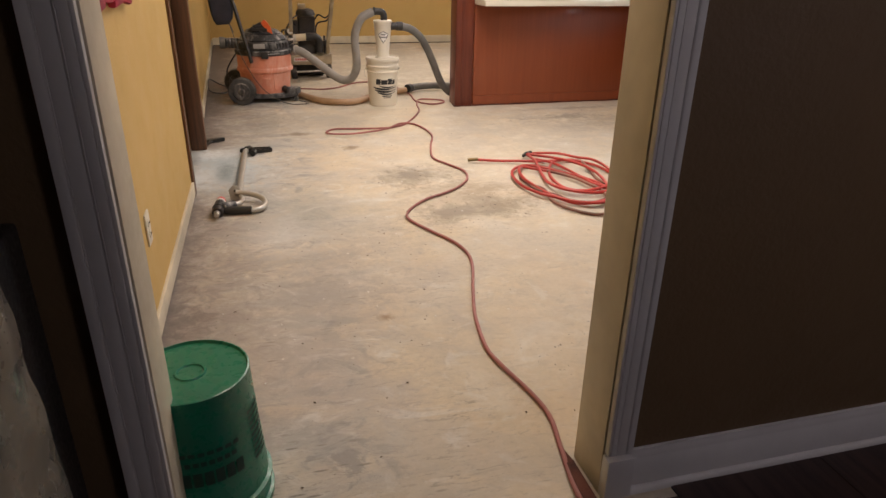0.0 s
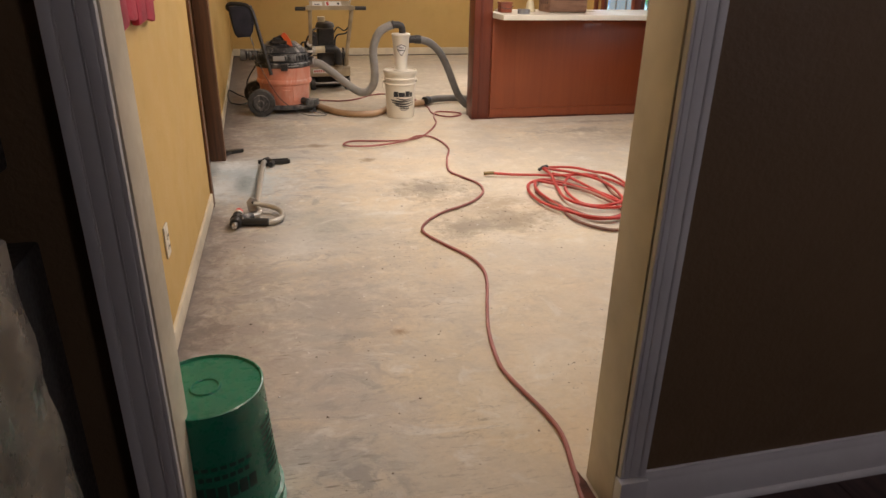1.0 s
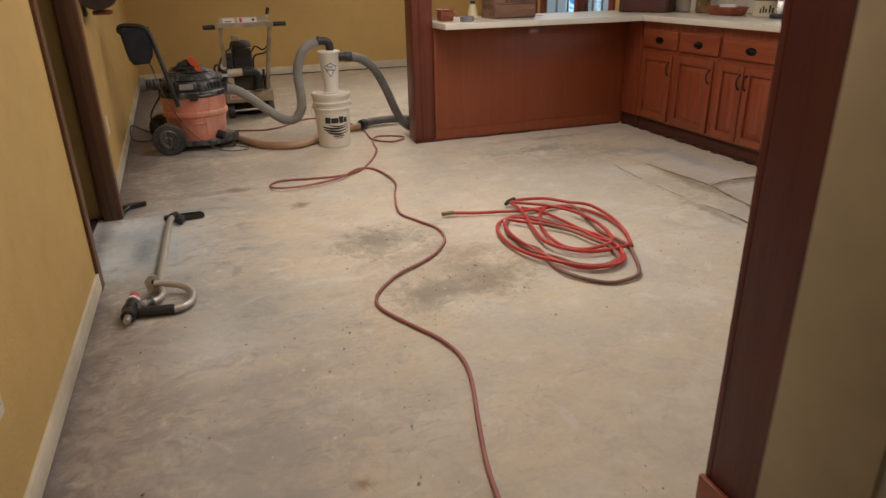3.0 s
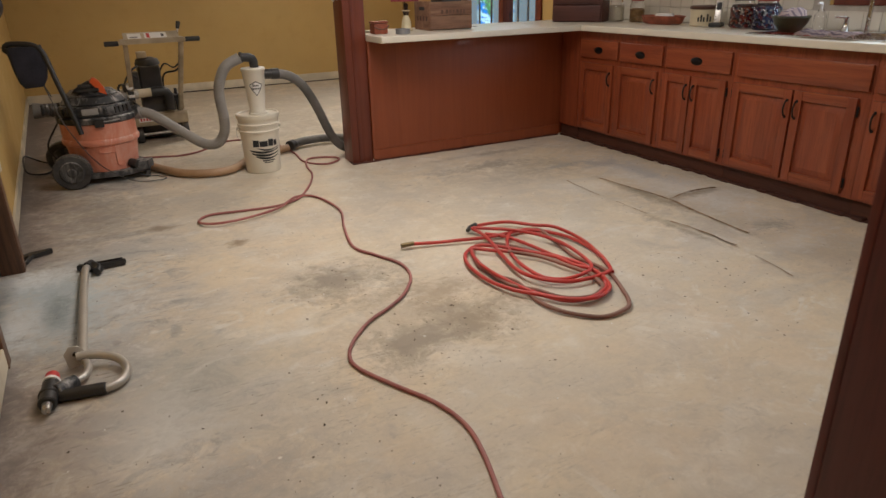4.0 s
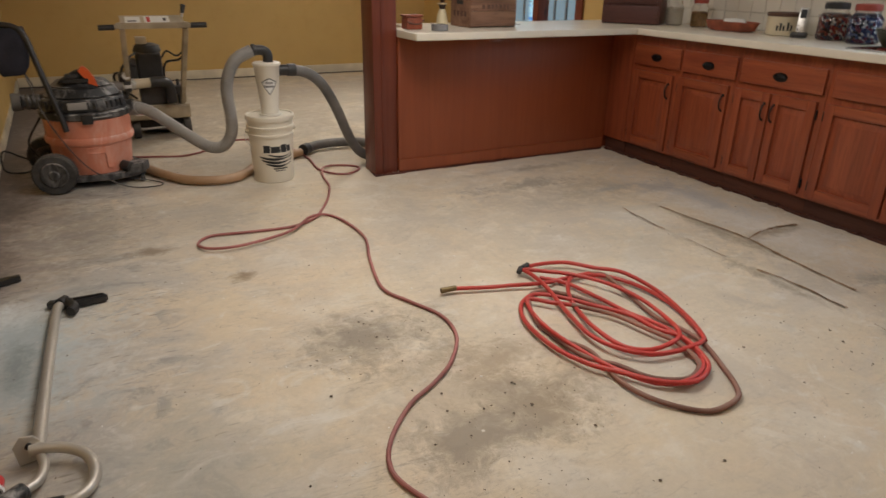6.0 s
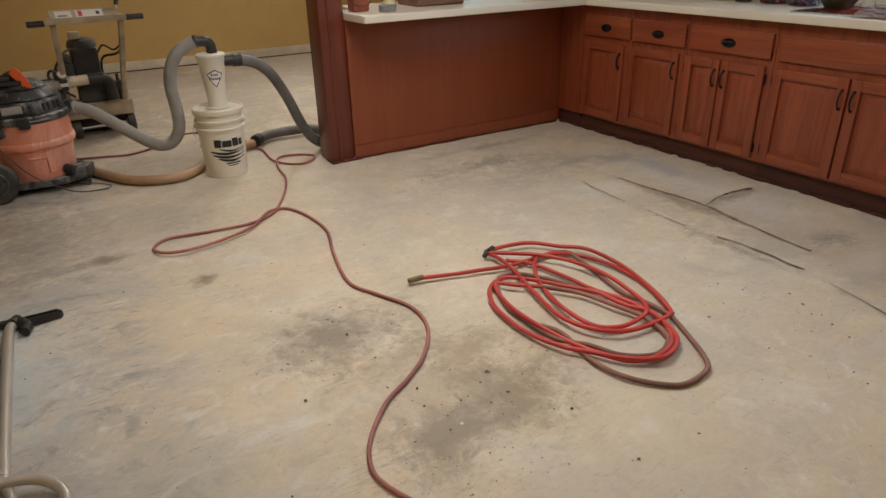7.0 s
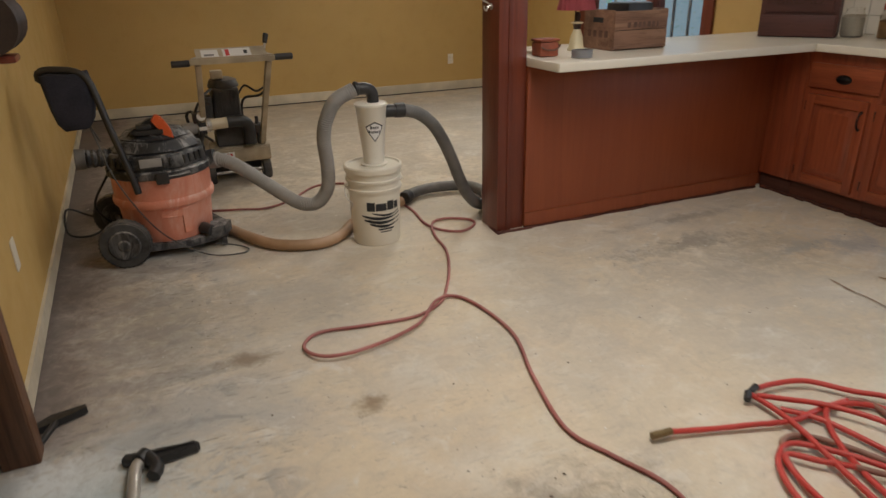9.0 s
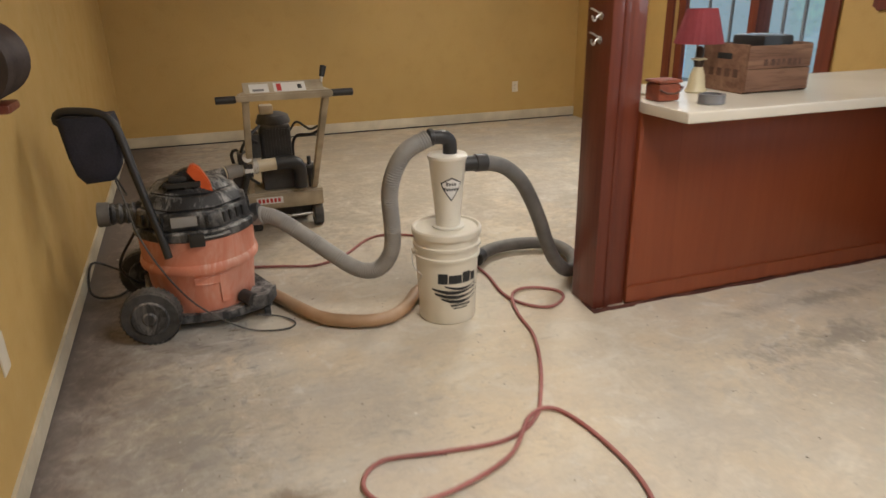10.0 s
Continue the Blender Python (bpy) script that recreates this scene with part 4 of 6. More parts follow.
def pail_profile():
    return [(0.128, 0.0), (0.131, 0.006), (0.138, 0.16), (0.144, 0.262), (0.152, 0.264), (0.153, 0.276), (0.145, 0.279), (0.146, 0.305), (0.154, 0.307), (0.155, 0.319), (0.147, 0.322), (0.148, 0.345), (0.150, 0.362)]


def printed(x0, x1, y0, y1, lift=0.0, slant=0.0, n=8):
    """A flat printed bar, cut fine enough to lie on a round wall."""
    bm = bmesh.new()
    rows = [[bm.verts.new((x0 + (x1 - x0) * i / n + slant * j, y0 + (y1 - y0) * j, lift)) for i in range(n + 1)] for j in (0, 1)]
    for i in range(n):
        bm.faces.new((rows[0][i], rows[0][i + 1], rows[1][i + 1], rows[1][i]))
    return bm


# white pail with the dust separator standing on it
pail = thing("white_pail", (0.27, 6.42, 0), "white plastic five-gallon pail with lid and black print", "pail")
part("bucket", spin([(0.05, 0.002), *[(r * 0.945, z * 1.1) for r, z in pail_profile()]], 48), M_PAIL, pail)
part("lid", spin([(0.142, 0.388), (0.150, 0.389), (0.151, 0.413), (0.146, 0.419), (0.138, 0.419), (0.132, 0.411), (0.06, 0.410)], 48), M_PAIL, pail)
bm = tube([(-0.150, -0.03, 0.33), (-0.165, -0.03, 0.31), (-0.165, -0.055, 0.265), (-0.143, -0.085, 0.24), (-0.153, -0.06, 0.20)], 0.0022, 6, 0.01)
part("wire_handle", bm, M_STEEL, pail, "hanging wire handle")
for sx in (-1, 1):
    part("handle_ear", rod((sx * 0.136, 0, 0.32), (sx * 0.157, 0, 0.32), 0.016, 14, None, 0.012), M_PAIL, pail)
WALL = (0.1330, 0.05)
for x, w, h in ((-0.100, 0.042, 0.044), (-0.054, 0.058, 0.036), (0.008, 0.040, 0.046), (0.052, 0.030, 0.036)):
    bm = printed(x, x + w, -0.020, -0.016 + h, 0.0, 0.0, 6)
    wrap(bm, WALL)
    bm.transform(pose(0, 0, 0.215, 0, 0, 7))
    part("printed_bar", bm, M_INK, pail)
for k, (x0, x1, y, h) in enumerate(((-0.07, 0.095, -0.030, 0.012), (-0.125, 0.10, -0.046, 0.017), (-0.112, 0.098, -0.068, 0.018), (-0.085, 0.09, -0.090, 0.016), (-0.042, 0.05, -0.122, 0.009), (-0.03, 0.035, -0.136, 0.006))):
    bar = bmesh.new()
    n = 16
    lo, hi = [], []
    for i in range(n + 1):
        u = i / n
        x = x0 + (x1 - x0) * u
        sag = -0.016 * math.sin(math.pi * u) if k < 4 else 0
        t = h * (0.35 + 0.65 * math.sin(math.pi * min(1, u * 1.2 + 0.05))) if k < 4 else h
        lo.append(bar.verts.new((x, y + sag - t / 2, 0.0)))
        hi.append(bar.verts.new((x, y + sag + t / 2, 0.0)))
    for i in range(n):
        bar.faces.new((lo[i], lo[i + 1], hi[i + 1], hi[i]))
    wrap(bar, (0.1336, 0.05))
    bar.transform(pose(0, 0, 0.215, 0, 0, 6))
    part("printed_swoosh", bar, M_INK, pail)

cyclone = thing("dust_separator", (0.279, 6.42, 0.411), "white plastic cyclone cone on the pail's lid", "dust separator")
part("cone", spin([(0.047, 0.001), (0.052, 0.004), (0.054, 0.05), (0.078, 0.295), (0.083, 0.30), (0.084, 0.312), (0.078, 0.317), (0.03, 0.317)], 36), M_CONE, cyclone)
part("flange", spin([(0.066, 0.0), (0.07, 0.002), (0.07, 0.008), (0.056, 0.01)], 28), M_CONE, cyclone)
part("side_port", rod((0.055, 0, 0.266), (0.125, -0.004, 0.265), 0.033, 18, None, None, 0.002), M_BLACK, cyclone, "black rubber side port")
elbow = part("elbow", tube([(0.012, 0, 0.314), (0.012, 0, 0.350), (0.004, 0, 0.373), (-0.022, 0, 0.386), (-0.075, 0, 0.388)], 0.030, 18, 0.012), M_BLACK, cyclone, "black rubber elbow")
part("collar", rod((-0.062, 0, 0.388), (-0.080, 0, 0.388), 0.036, 18, None, None, 0.002), M_BLACK, elbow)
d = [(-0.047, 0.022), (0.0, 0.046), (0.047, 0.022), (0.036, -0.006), (0.0, -0.058), (-0.036, -0.006)]
CONE = (0.0675, 0.098)
for scale, material, lift in ((1.0, M_INK, 0.0), (0.86, M_LABEL, 0.0006)):
    bm = bmesh.new()
    inner = [bm.verts.new((x * scale, y * scale, lift)) for x, y in d]
    mid_v = bm.verts.new((0, 0, lift))
    for k in range(len(d)):
        bm.faces.new((mid_v, inner[k], inner[(k + 1) % len(d)]))
    bmesh.ops.subdivide_edges(bm, edges=bm.edges[:], cuts=3, use_grid_fill=True)
    wrap(bm, CONE)
    bm.transform(pose(0, 0, 0.185, 0, 0, -6))
    part("badge", bm, material, cyclone, "diamond badge with black border")
for y, x0, n_bars, w, h in ((0.010, -0.022, 4, 0.011, 0.016), (-0.012, -0.032, 6, 0.0105, 0.016)):
    for k in range(n_bars):
        bm = printed(x0 + k * w, x0 + k * w + 0.0075, y, y + h * (1.0 if k == 0 else 0.72), 0.0014, 0.0, 3)
        wrap(bm, CONE)
        bm.transform(pose(0, 0, 0.185, 0, 0, -6))
        part("badge_bar", bm, M_INK, cyclone)

hose = thing("suction_hose", (0.0, 6.8, 0), "ribbed grey suction hose looping from vacuum to separator", "hose")
bm = tube([(-0.515, 6.83, 0.432), (-0.45, 6.79, 0.438), (-0.38, 6.75, 0.41), (-0.256, 6.68, 0.318), (-0.13, 6.60, 0.225), (-0.06, 6.565, 0.198), (0.0, 6.54, 0.215), (0.045, 6.515, 0.29), (0.05, 6.49, 0.40), (0.036, 6.46, 0.56), (0.055, 6.44, 0.665), (0.105, 6.425, 0.75), (0.20, 6.42, 0.798)], 0.037, 14, 0.02, 0.0022, 0.011)
bm.transform(Matrix.Translation((0, -6.8, 0)))
part("tube", bm, M_GREYHOSE, hose)
part("cuff", rod((-0.525, 0.035, 0.428), (-0.455, -0.01, 0.438), 0.042, 18, None, None, 0.003), M_GREYHOSE, hose)
hose2 = thing("grinder_hose", (0.8, 6.9, 0), "dark grey ribbed hose from separator to floor", "hose")
bm = tube([(0.40, 6.418, 0.675), (0.45, 6.42, 0.672), (0.54, 6.43, 0.645), (0.625, 6.445, 0.575), (0.69, 6.46, 0.475), (0.745, 6.47, 0.36), (0.79, 6.485, 0.255), (0.845, 6.505, 0.15), (0.92, 6.53, 0.07), (1.0, 6.58, 0.044), (1.07, 6.70, 0.044), (1.09, 6.84, 0.044), (1.05, 6.95, 0.044), (0.91, 7.005, 0.044), (0.78, 7.0, 0.044), (0.68, 6.955, 0.044), (0.60, 6.88, 0.044)], 0.034, 14, 0.02, 0.0018, 0.011)
bm.transform(Matrix.Translation((-0.8, -6.9, 0)))
part("tube", bm, M_DARKHOSE, hose2)
part("cuff", rod((-0.40, -0.482, 0.676), (-0.345, -0.480, 0.674), 0.038, 18, None, None, 0.003), M_BLACK, hose2)
part("end_coupling", rod((-0.165, 0.015, 0.046), (-0.21, -0.03, 0.046), 0.041, 18, None, None, 0.004), M_BLACK, hose2, "black threaded coupling")
tan = thing("tan_suction_hose", (-0.1, 6.8, 0), "tan plastic hose curving over the slab behind the pail", "hose")
bm = tube([(-0.61, 7.15, 0.034), (-0.53, 7.03, 0.032), (-0.441, 6.82, 0.031), (-0.298, 6.54, 0.031), (-0.168, 6.432, 0.031), (-0.02, 6.405, 0.031), (0.10, 6.49, 0.031), (0.20, 6.63, 0.031), (0.38, 6.77, 0.031), (0.57, 6.85, 0.038)], 0.029, 14, 0.02, 0.0006, 0.014)
bm.transform(Matrix.Translation((0.1, -6.8, 0)))
part("tube", bm, M_TANHOSE, tan)

# extension cord from the far end to the doorway
cord = thing("extension_cord", (0.3, 5, 0), "faded red extension cord winding over the slab", "cord")
far_run = [(-0.568, 7.307), (-0.368, 7.245), (-0.198, 7.194), (-0.028, 7.285), (0.152, 7.491), (0.292, 7.525), (0.452, 7.417), (0.552, 7.149), (0.597, 6.767), (0.58, 6.502), (0.627, 6.358), (0.722, 6.294), (0.827, 6.363), (0.832, 6.448), (0.722, 6.522), (0.612, 6.463), (0.557, 6.293),
           (0.53, 6.084), (0.452, 5.867), (0.357, 5.679), (0.272, 5.553), (0.132, 5.48), (-0.078, 5.494), (-0.268, 5.517), (-0.343, 5.428), (-0.288, 5.313), (-0.128, 5.305), (0.102, 5.39)]
near_run = [(0.252, 5.553), (0.357, 5.579), (0.412, 5.421), (0.422, 5.174), (0.344, 4.9), (0.286, 4.606), (0.337, 4.448), (0.402, 4.28), (0.382, 4.12), (0.285, 3.975), (0.175, 3.885), (0.06, 3.815), (-0.05, 3.70), (-0.103, 3.60), (-0.103, 3.51), (-0.04, 3.36), (0.035, 3.205), (0.064, 3.065),
            (0.045, 2.92), (-0.02, 2.70), (-0.073, 2.50), (-0.1, 2.30), (-0.09, 2.19), (-0.046, 2.0), (-0.036, 1.88), (-0.063, 1.735), (-0.09, 1.562), (-0.068, 1.342), (0.082, 1.054)]
run = []
for k, p in enumerate(far_run + near_run):
    lift = 0.0075 + (0.012 if 24 < k < 29 else 0.0) + (0.010 if k == 15 else 0.0)
    run.append((p[0] - 0.3, p[1] - 5.0, lift))
part("cable", tube(run, 0.0072, 8, 0.02), M_CORD, cord)

# coiled air hose
coil = thing("air_hose", (0.97, 4.05, 0), "coil of red rubber air hose with brown scuffed stretches", "hose")


def strand(points, r, z, material, label="", name="strand"):
    z0, z1 = z
    n = len(points) - 1
    pts = [(x - 0.97, y - 4.05, max(0.0095, 0.75 * (z0 + (z1 - z0) * i / n) + 0.004 * math.sin(i * 1.9 + z0 * 300) * math.sin(math.pi * i / n))) for i, (x, y) in enumerate(points)]
    return part(name, tube(pts, r * 0.9, 12, 0.015), material, coil, label)


strand([(0.547, 4.443), (0.682, 4.402), (0.782, 4.372), (0.922, 4.331), (1.052, 4.342), (1.172, 4.339)], 0.0098, (0.030, 0.020), M_REDHOSE)
strand([(1.172, 4.339), (1.222, 4.291), (1.192, 4.111), (1.154, 3.912), (1.167, 3.788), (1.167, 3.683), (1.112, 3.542), (1.042, 3.42), (0.982, 3.378), (0.877, 3.376), (0.797, 3.439), (0.742, 3.526), (0.732, 3.64), (0.76, 3.82), (0.71, 3.93), (0.70, 4.05)], 0.0098, (0.020, 0.012), M_WORNHOSE, "scuffed brown stretch of the hose")
strand([(0.907, 4.483), (0.912, 4.393), (0.897, 4.279), (0.847, 4.075), (0.814, 3.891), (0.839, 3.767), (0.922, 3.689), (1.032, 3.667), (1.147, 3.669), (1.192, 3.716), (1.257, 3.857), (1.302, 4.061), (1.292, 4.261), (1.217, 4.357), (1.132, 4.459), (1.027, 4.49), (0.947, 4.496)], 0.0100, (0.036, 0.036), M_REDHOSE)
strand([(0.907, 4.459), (0.972, 4.41), (1.067, 4.332), (1.147, 4.197), (1.182, 4.03), (1.162, 3.85), (1.119, 3.751), (1.052, 3.714), (0.949, 3.717), (0.872, 3.775), (0.862, 3.918), (0.904, 4.079), (0.967, 4.22), (1.057, 4.323), (1.152, 4.325), (1.235, 4.265), (1.285, 4.12), (1.285, 3.95), (1.24, 3.80), (1.19, 3.69)], 0.0098, (0.048, 0.014), M_REDHOSE)
strand([(0.942, 4.392), (1.012, 4.295), (1.052, 4.123), (1.072, 3.971), (1.107, 3.851), (1.119, 3.751), (1.092, 3.628), (1.012, 3.544), (0.907, 3.518), (0.824, 3.558), (0.759, 3.645), (0.689, 3.737), (0.652, 3.88), (0.652, 4.042), (0.687, 4.155), (0.754, 4.234), (0.835, 4.254), (0.917, 4.169), (0.982, 4.068)], 0.0098, (0.022, 0.030), M_REDHOSE)
strand([(0.982, 4.068), (1.057, 3.952), (1.074, 3.818), (1.112, 3.727), (1.08, 3.59), (1.017, 3.525), (0.912, 3.499), (0.812, 3.572), (0.747, 3.688), (0.707, 3.855), (0.702, 4.017), (0.732, 4.159), (0.772, 4.224), (0.832, 4.166), (0.899, 4.108)], 0.0098, (0.030, 0.034), M_REDHOSE)
strand([(0.899, 4.108), (0.995, 3.982), (1.037, 3.833), (1.069, 3.723), (1.057, 3.619), (1.017, 3.558), (0.922, 3.527), (0.832, 3.591), (0.777, 3.692), (0.707, 3.788), (0.702, 3.95), (0.712, 4.093), (0.789, 4.248), (0.862, 4.289), (0.93, 4.25), (0.99, 4.15), (1.04, 4.02), (1.06, 3.90)], 0.0098, (0.034, 0.012), M_WORNHOSE, "scuffed brown stretch of the hose")
part("brass_fitting", rod((-0.486, 0.4, 0.022), (-0.418, 0.391, 0.026), 0.0125, 12, None, 0.011, 0.002), M_BRASS, coil, "tarnished brass end fitting")
part("fitting", rod((-0.063, 0.438, 0.03), (-0.093, 0.415, 0.022), 0.013, 12, None, 0.011, 0.002), M_BLACK, coil, "black end fitting")
part("fitting", rod((-0.023, 0.446, 0.036), (-0.063, 0.433, 0.033), 0.012, 12, None, 0.011, 0.002), M_BLACK, coil, "black end fitting")

# inverted green pail by the doorway
green = thing("green_pail", (-0.984, 1.808, 0), "green plastic pail standing upside down by the doorway", "pail")
prof = [(0.130, 0.366), (0.131, 0.372), (0.127, 0.3735), (0.124, 0.367), (0.05, 0.366)]
part("bucket", spin([(0.150, 0.002), (0.157, 0.004), (0.158, 0.018), (0.150, 0.021), (0.149, 0.05), (0.155, 0.052), (0.156, 0.066), (0.147, 0.069), (0.146, 0.10), (0.138, 0.22), *prof], 48), M_GREEN, green)
ring = bmesh.new()
rr = [[ring.verts.new((r * math.cos(a), r * math.sin(a), z)) for a in [2 * math.pi * k / 28 for k in range(28)]] for r, z in ((0.036, 0.3662), (0.034, 0.3695), (0.030, 0.3695), (0.028, 0.3662))]
for a, b in zip(rr, rr[1:]):
    for k in range(28):
        ring.faces.new((a[k], a[(k + 1) % 28], b[(k + 1) % 28], b[k]))
part("base_ring", ring, M_GREEN, green)
for x0, x1, y, h, turn in ((-0.085, 0.085, 0.175, 0.036, 12), (-0.05, 0.07, 0.215, 0.012, 12), (-0.06, 0.08, 0.24, 0.010, 12)):
    nb = 7
    for k in range(nb):
        a = x0 + (x1 - x0) * k / nb
        bm = printed(a, a + (x1 - x0) / nb * (0.72 if h < 0.02 else 0.8), -h / 2, h / 2, 0.0004, 0.0, 4)
        wrap(bm, (0.1405 - (y - 0.2) * 0.067, -0.067))
        bm.transform(pose(0, 0, y, 0, 0, turn))
        part("printed_bar", bm, M_DARKGREENINK, green)
bm = bmesh.new()
for k in range(9):
    q = [bm.verts.new((u, v, 0)) for u, v in ((-0.03, -0.07 + k * 0.016), (0.03, -0.07 + k * 0.016), (0.03, -0.062 + k * 0.016), (-0.03, -0.062 + k * 0.016))]
    bm.faces.new(q)
wrap(bm, (0.1395, -0.067))
bm.transform(pose(0, 0, 0.22, 0, 0, 72))
part("printed_label", bm, M_DARKGREENINK, green, "dark unreadable print")

# vacuum
vac = thing("shop_vacuum", (-0.745, 6.85, 0), "dusty orange and black shop vacuum on wheels", "vacuum cleaner", "", 0)
part("tank", spin([(0.10, 0.075), (0.205, 0.075), (0.213, 0.09), (0.226, 0.23), (0.232, 0.262), (0.246, 0.268), (0.250, 0.285), (0.246, 0.302), (0.238, 0.308), (0.241, 0.41), (0.244, 0.44)], 48), M_ORANGE, vac)
hd = spin([(0.244, 0.412), (0.252, 0.418), (0.254, 0.448), (0.246, 0.456), (0.20, 0.457)], 40)
head = part("motor_head", hd, M_BLACKDUST, vac, "dusty black motor head")
m8 = pose(0, 0, 0, 0, 0, 22.5)
part("filter_housing", spin([(0.222, 0.457), (0.240, 0.459), (0.246, 0.468), (0.238, 0.520), (0.232, 0.530), (0.16, 0.531)], 8, None, m8, (1.0, 1.0)), M_BLACKDUST, head)
part("shoulder", spin([(0.18, 0.531), (0.212, 0.532), (0.216, 0.540), (0.192, 0.578), (0.184, 0.584), (0.12, 0.585)], 8, None, m8), M_BLACKDUST, head)
part("cap", spin([(0.15, 0.585), (0.166, 0.586), (0.168, 0.592), (0.140, 0.616), (0.132, 0.619), (0.05, 0.620)], 8, None, m8), M_BLACKDUST, head)
for k in range(8):
    a = radians(45 * k)
    c, s = math.cos(a), math.sin(a)
    for off in (-0.055, -0.02, 0.02, 0.055):
        bm = box(0.214, 0.232, off - 0.006, off + 0.006, 0.472, 0.516, 0.002)
        bm.transform(Matrix.Rotation(a, 4, 'Z'))
        part("vent_rib", bm, M_BLACK, head)
part("grip_plate", prism([(-0.085, -0.145), (0.045, -0.155), (0.065, -0.02), (0.03, 0.09), (-0.06, 0.09)], 0.619, 0.640), M_BLACK, head, "black grip plate")
part("switch_block", box(-0.075, -0.005, -0.135, -0.07, 0.64, 0.665, 0.008), M_BLACK, head)
bm = prism([(-0.12, 0.618), (0.03, 0.618), (0.022, 0.69), (-0.02, 0.682), (-0.085, 0.645)], -0.03, 0.03, None, pose(0, -0.085, 0, 90, 0, 0))
bmesh.ops.bevel(bm, geom=bm.edges[:], offset=0.006, segments=2, affect='EDGES')
part("grip_wedge", bm, M_BLACK, head)
bm = prism([(0.045, 0.60), (0.092, 0.585), (0.082, 0.635), (0.052, 0.69), (0.022, 0.712), (-0.005, 0.676), (0.016, 0.668), (0.036, 0.64)], 0.032, 0.085, None, pose(0, -0.055, 0, 90, 0, 0))
bmesh.ops.bevel(bm, geom=bm.edges[:], offset=0.006, segments=2, affect='EDGES')
part("carry_handle", bm, M_BRIGHTORANGE, head, "bright orange carry handle")
bm = prism([(-0.07, 0.0), (0.09, 0.0), (0.085, 0.012), (-0.065, 0.012)], 0.0, 0.006)
wrap(bm, (0.253, 0.0))
bm.transform(pose(0, 0, 0.428, 0, 0, 12))
part("rim_band", bm, M_GREYHOSE, head)
part("rating_plate", box(-0.085, 0.015, -0.2365, -0.215, 0.478, 0.518, 0.002), M_GREYHOSE, head, "grey rating plate")
part("latch", box(-0.025, 0.035, -0.266, -0.24, 0.395, 0.452, 0.006), M_BLACK, vac, "black clamp latch")
part("latch", box(0.244, 0.262, -0.03, 0.03, 0.395, 0.452, 0.006), M_BLACK, vac, "black clamp latch")
bm = prism([(-0.07, 0.055), (0.065, 0.055), (0.065, -0.075), (0.03, -0.075), (0.028, 0.02), (-0.07, 0.02)], 0.0, 0.007)
wrap(bm, (0.2245, 0.09))
bm.transform(pose(0, 0, 0.195, 0, 0, 10))
part("tank_badge", bm, M_ORANGE, vac, "raised orange emblem on the tank")
part("drain_spout", rod((0.15, -0.165, 0.118), (0.195, -0.215, 0.108), 0.030, 18, None, 0.030, 0.003), M_BLACK, vac)
dolly = part("dolly", prism([(-0.20, -0.21), (0.10, -0.235), (0.27, -0.16), (0.29, 0.0), (0.22, 0.18), (0.0, 0.235), (-0.22, 0.2)], 0.045, 0.082), M_BLACKDUST, vac, "black wheeled base")
part("caster_arm", prism([(0.17, -0.22), (0.26, -0.21), (0.30, -0.12), (0.2, -0.1)], 0.07, 0.125), M_BLACKDUST, dolly)
for x, y in ((0.25, -0.16), (0.24, 0.15)):
    part("caster", rod((x - 0.014, y, 0.026), (x + 0.014, y, 0.026), 0.026, 16, None, None, 0.003), M_BLACK, vac)
for cx, cy, s in ((-0.215, -0.245, -1), (-0.265, 0.27, 1)):
    m = pose(cx, cy, 0.118, 90, 0, -8)
    wheel = part("wheel", spin([(0.075, -0.032), (0.110, -0.032), (0.1175, -0.024), (0.1175, 0.024), (0.110, 0.032), (0.075, 0.032)], 40, None, m), M_RUBBER, vac, "large dusty black wheel")
    part("hub", spin([(0.02, 0.028), (0.076, 0.0325), (0.07, 0.040), (0.03, 0.036), (0.022, 0.044), (0.006, 0.045)], 28, None, m), M_BLACKDUST, wheel)
    tread = bmesh.new()
    for k in range(36):
        a = 2 * math.pi * k / 36
        t = box(-0.0045, 0.0045, 0.1160, 0.1192, -0.030, 0.030)
        t.transform(m @ Matrix.Rotation(a, 4, 'Z'))
        me = bpy.data.meshes.new("tmp")
        t.to_mesh(me)
        tread.from_mesh(me)
        t.free()
        bpy.data.meshes.remove(me)
    part("tread", tread, M_RUBBER, wheel)
part("axle", rod((-0.215, -0.2, 0.118), (-0.265, 0.25, 0.118), 0.012), M_STEEL, vac)
part("inlet", rod((0.215, -0.03, 0.44), (0.275, -0.05, 0.452), 0.045, 20, None, None, 0.003), M_BLACKDUST, vac)
ex = part("exhaust", tube([(-0.21, -0.02, 0.505), (-0.275, -0.025, 0.505), (-0.33, -0.03, 0.508)], 0.047, 18, 0.01, 0.008, 0.026), M_BLACKDUST, vac, "ribbed black exhaust port")
part("muffler", rod((-0.325, -0.03, 0.508), (-0.372, -0.032, 0.511), 0.050, 20, None, 0.052, 0.003), M_DARKHOSE, ex, "grey muffler end")
part("push_handle", tube([(-0.112, -0.245, 0.36), (-0.128, -0.235, 0.45), (-0.185, -0.19, 0.70), (-0.212, -0.16, 0.83), (-0.235, -0.145, 0.90), (-0.28, -0.13, 0.935), (-0.36, -0.11, 0.945), (-0.415, -0.095, 0.942), (-0.435, -0.085, 0.92), (-0.425, -0.07, 0.895), (-0.33, -0.08, 0.90), (-0.25, -0.09, 0.895)], 0.0165, 12, 0.015), M_BLACK, vac, "black tubular push handle")
bm = bmesh.new()
rings = []
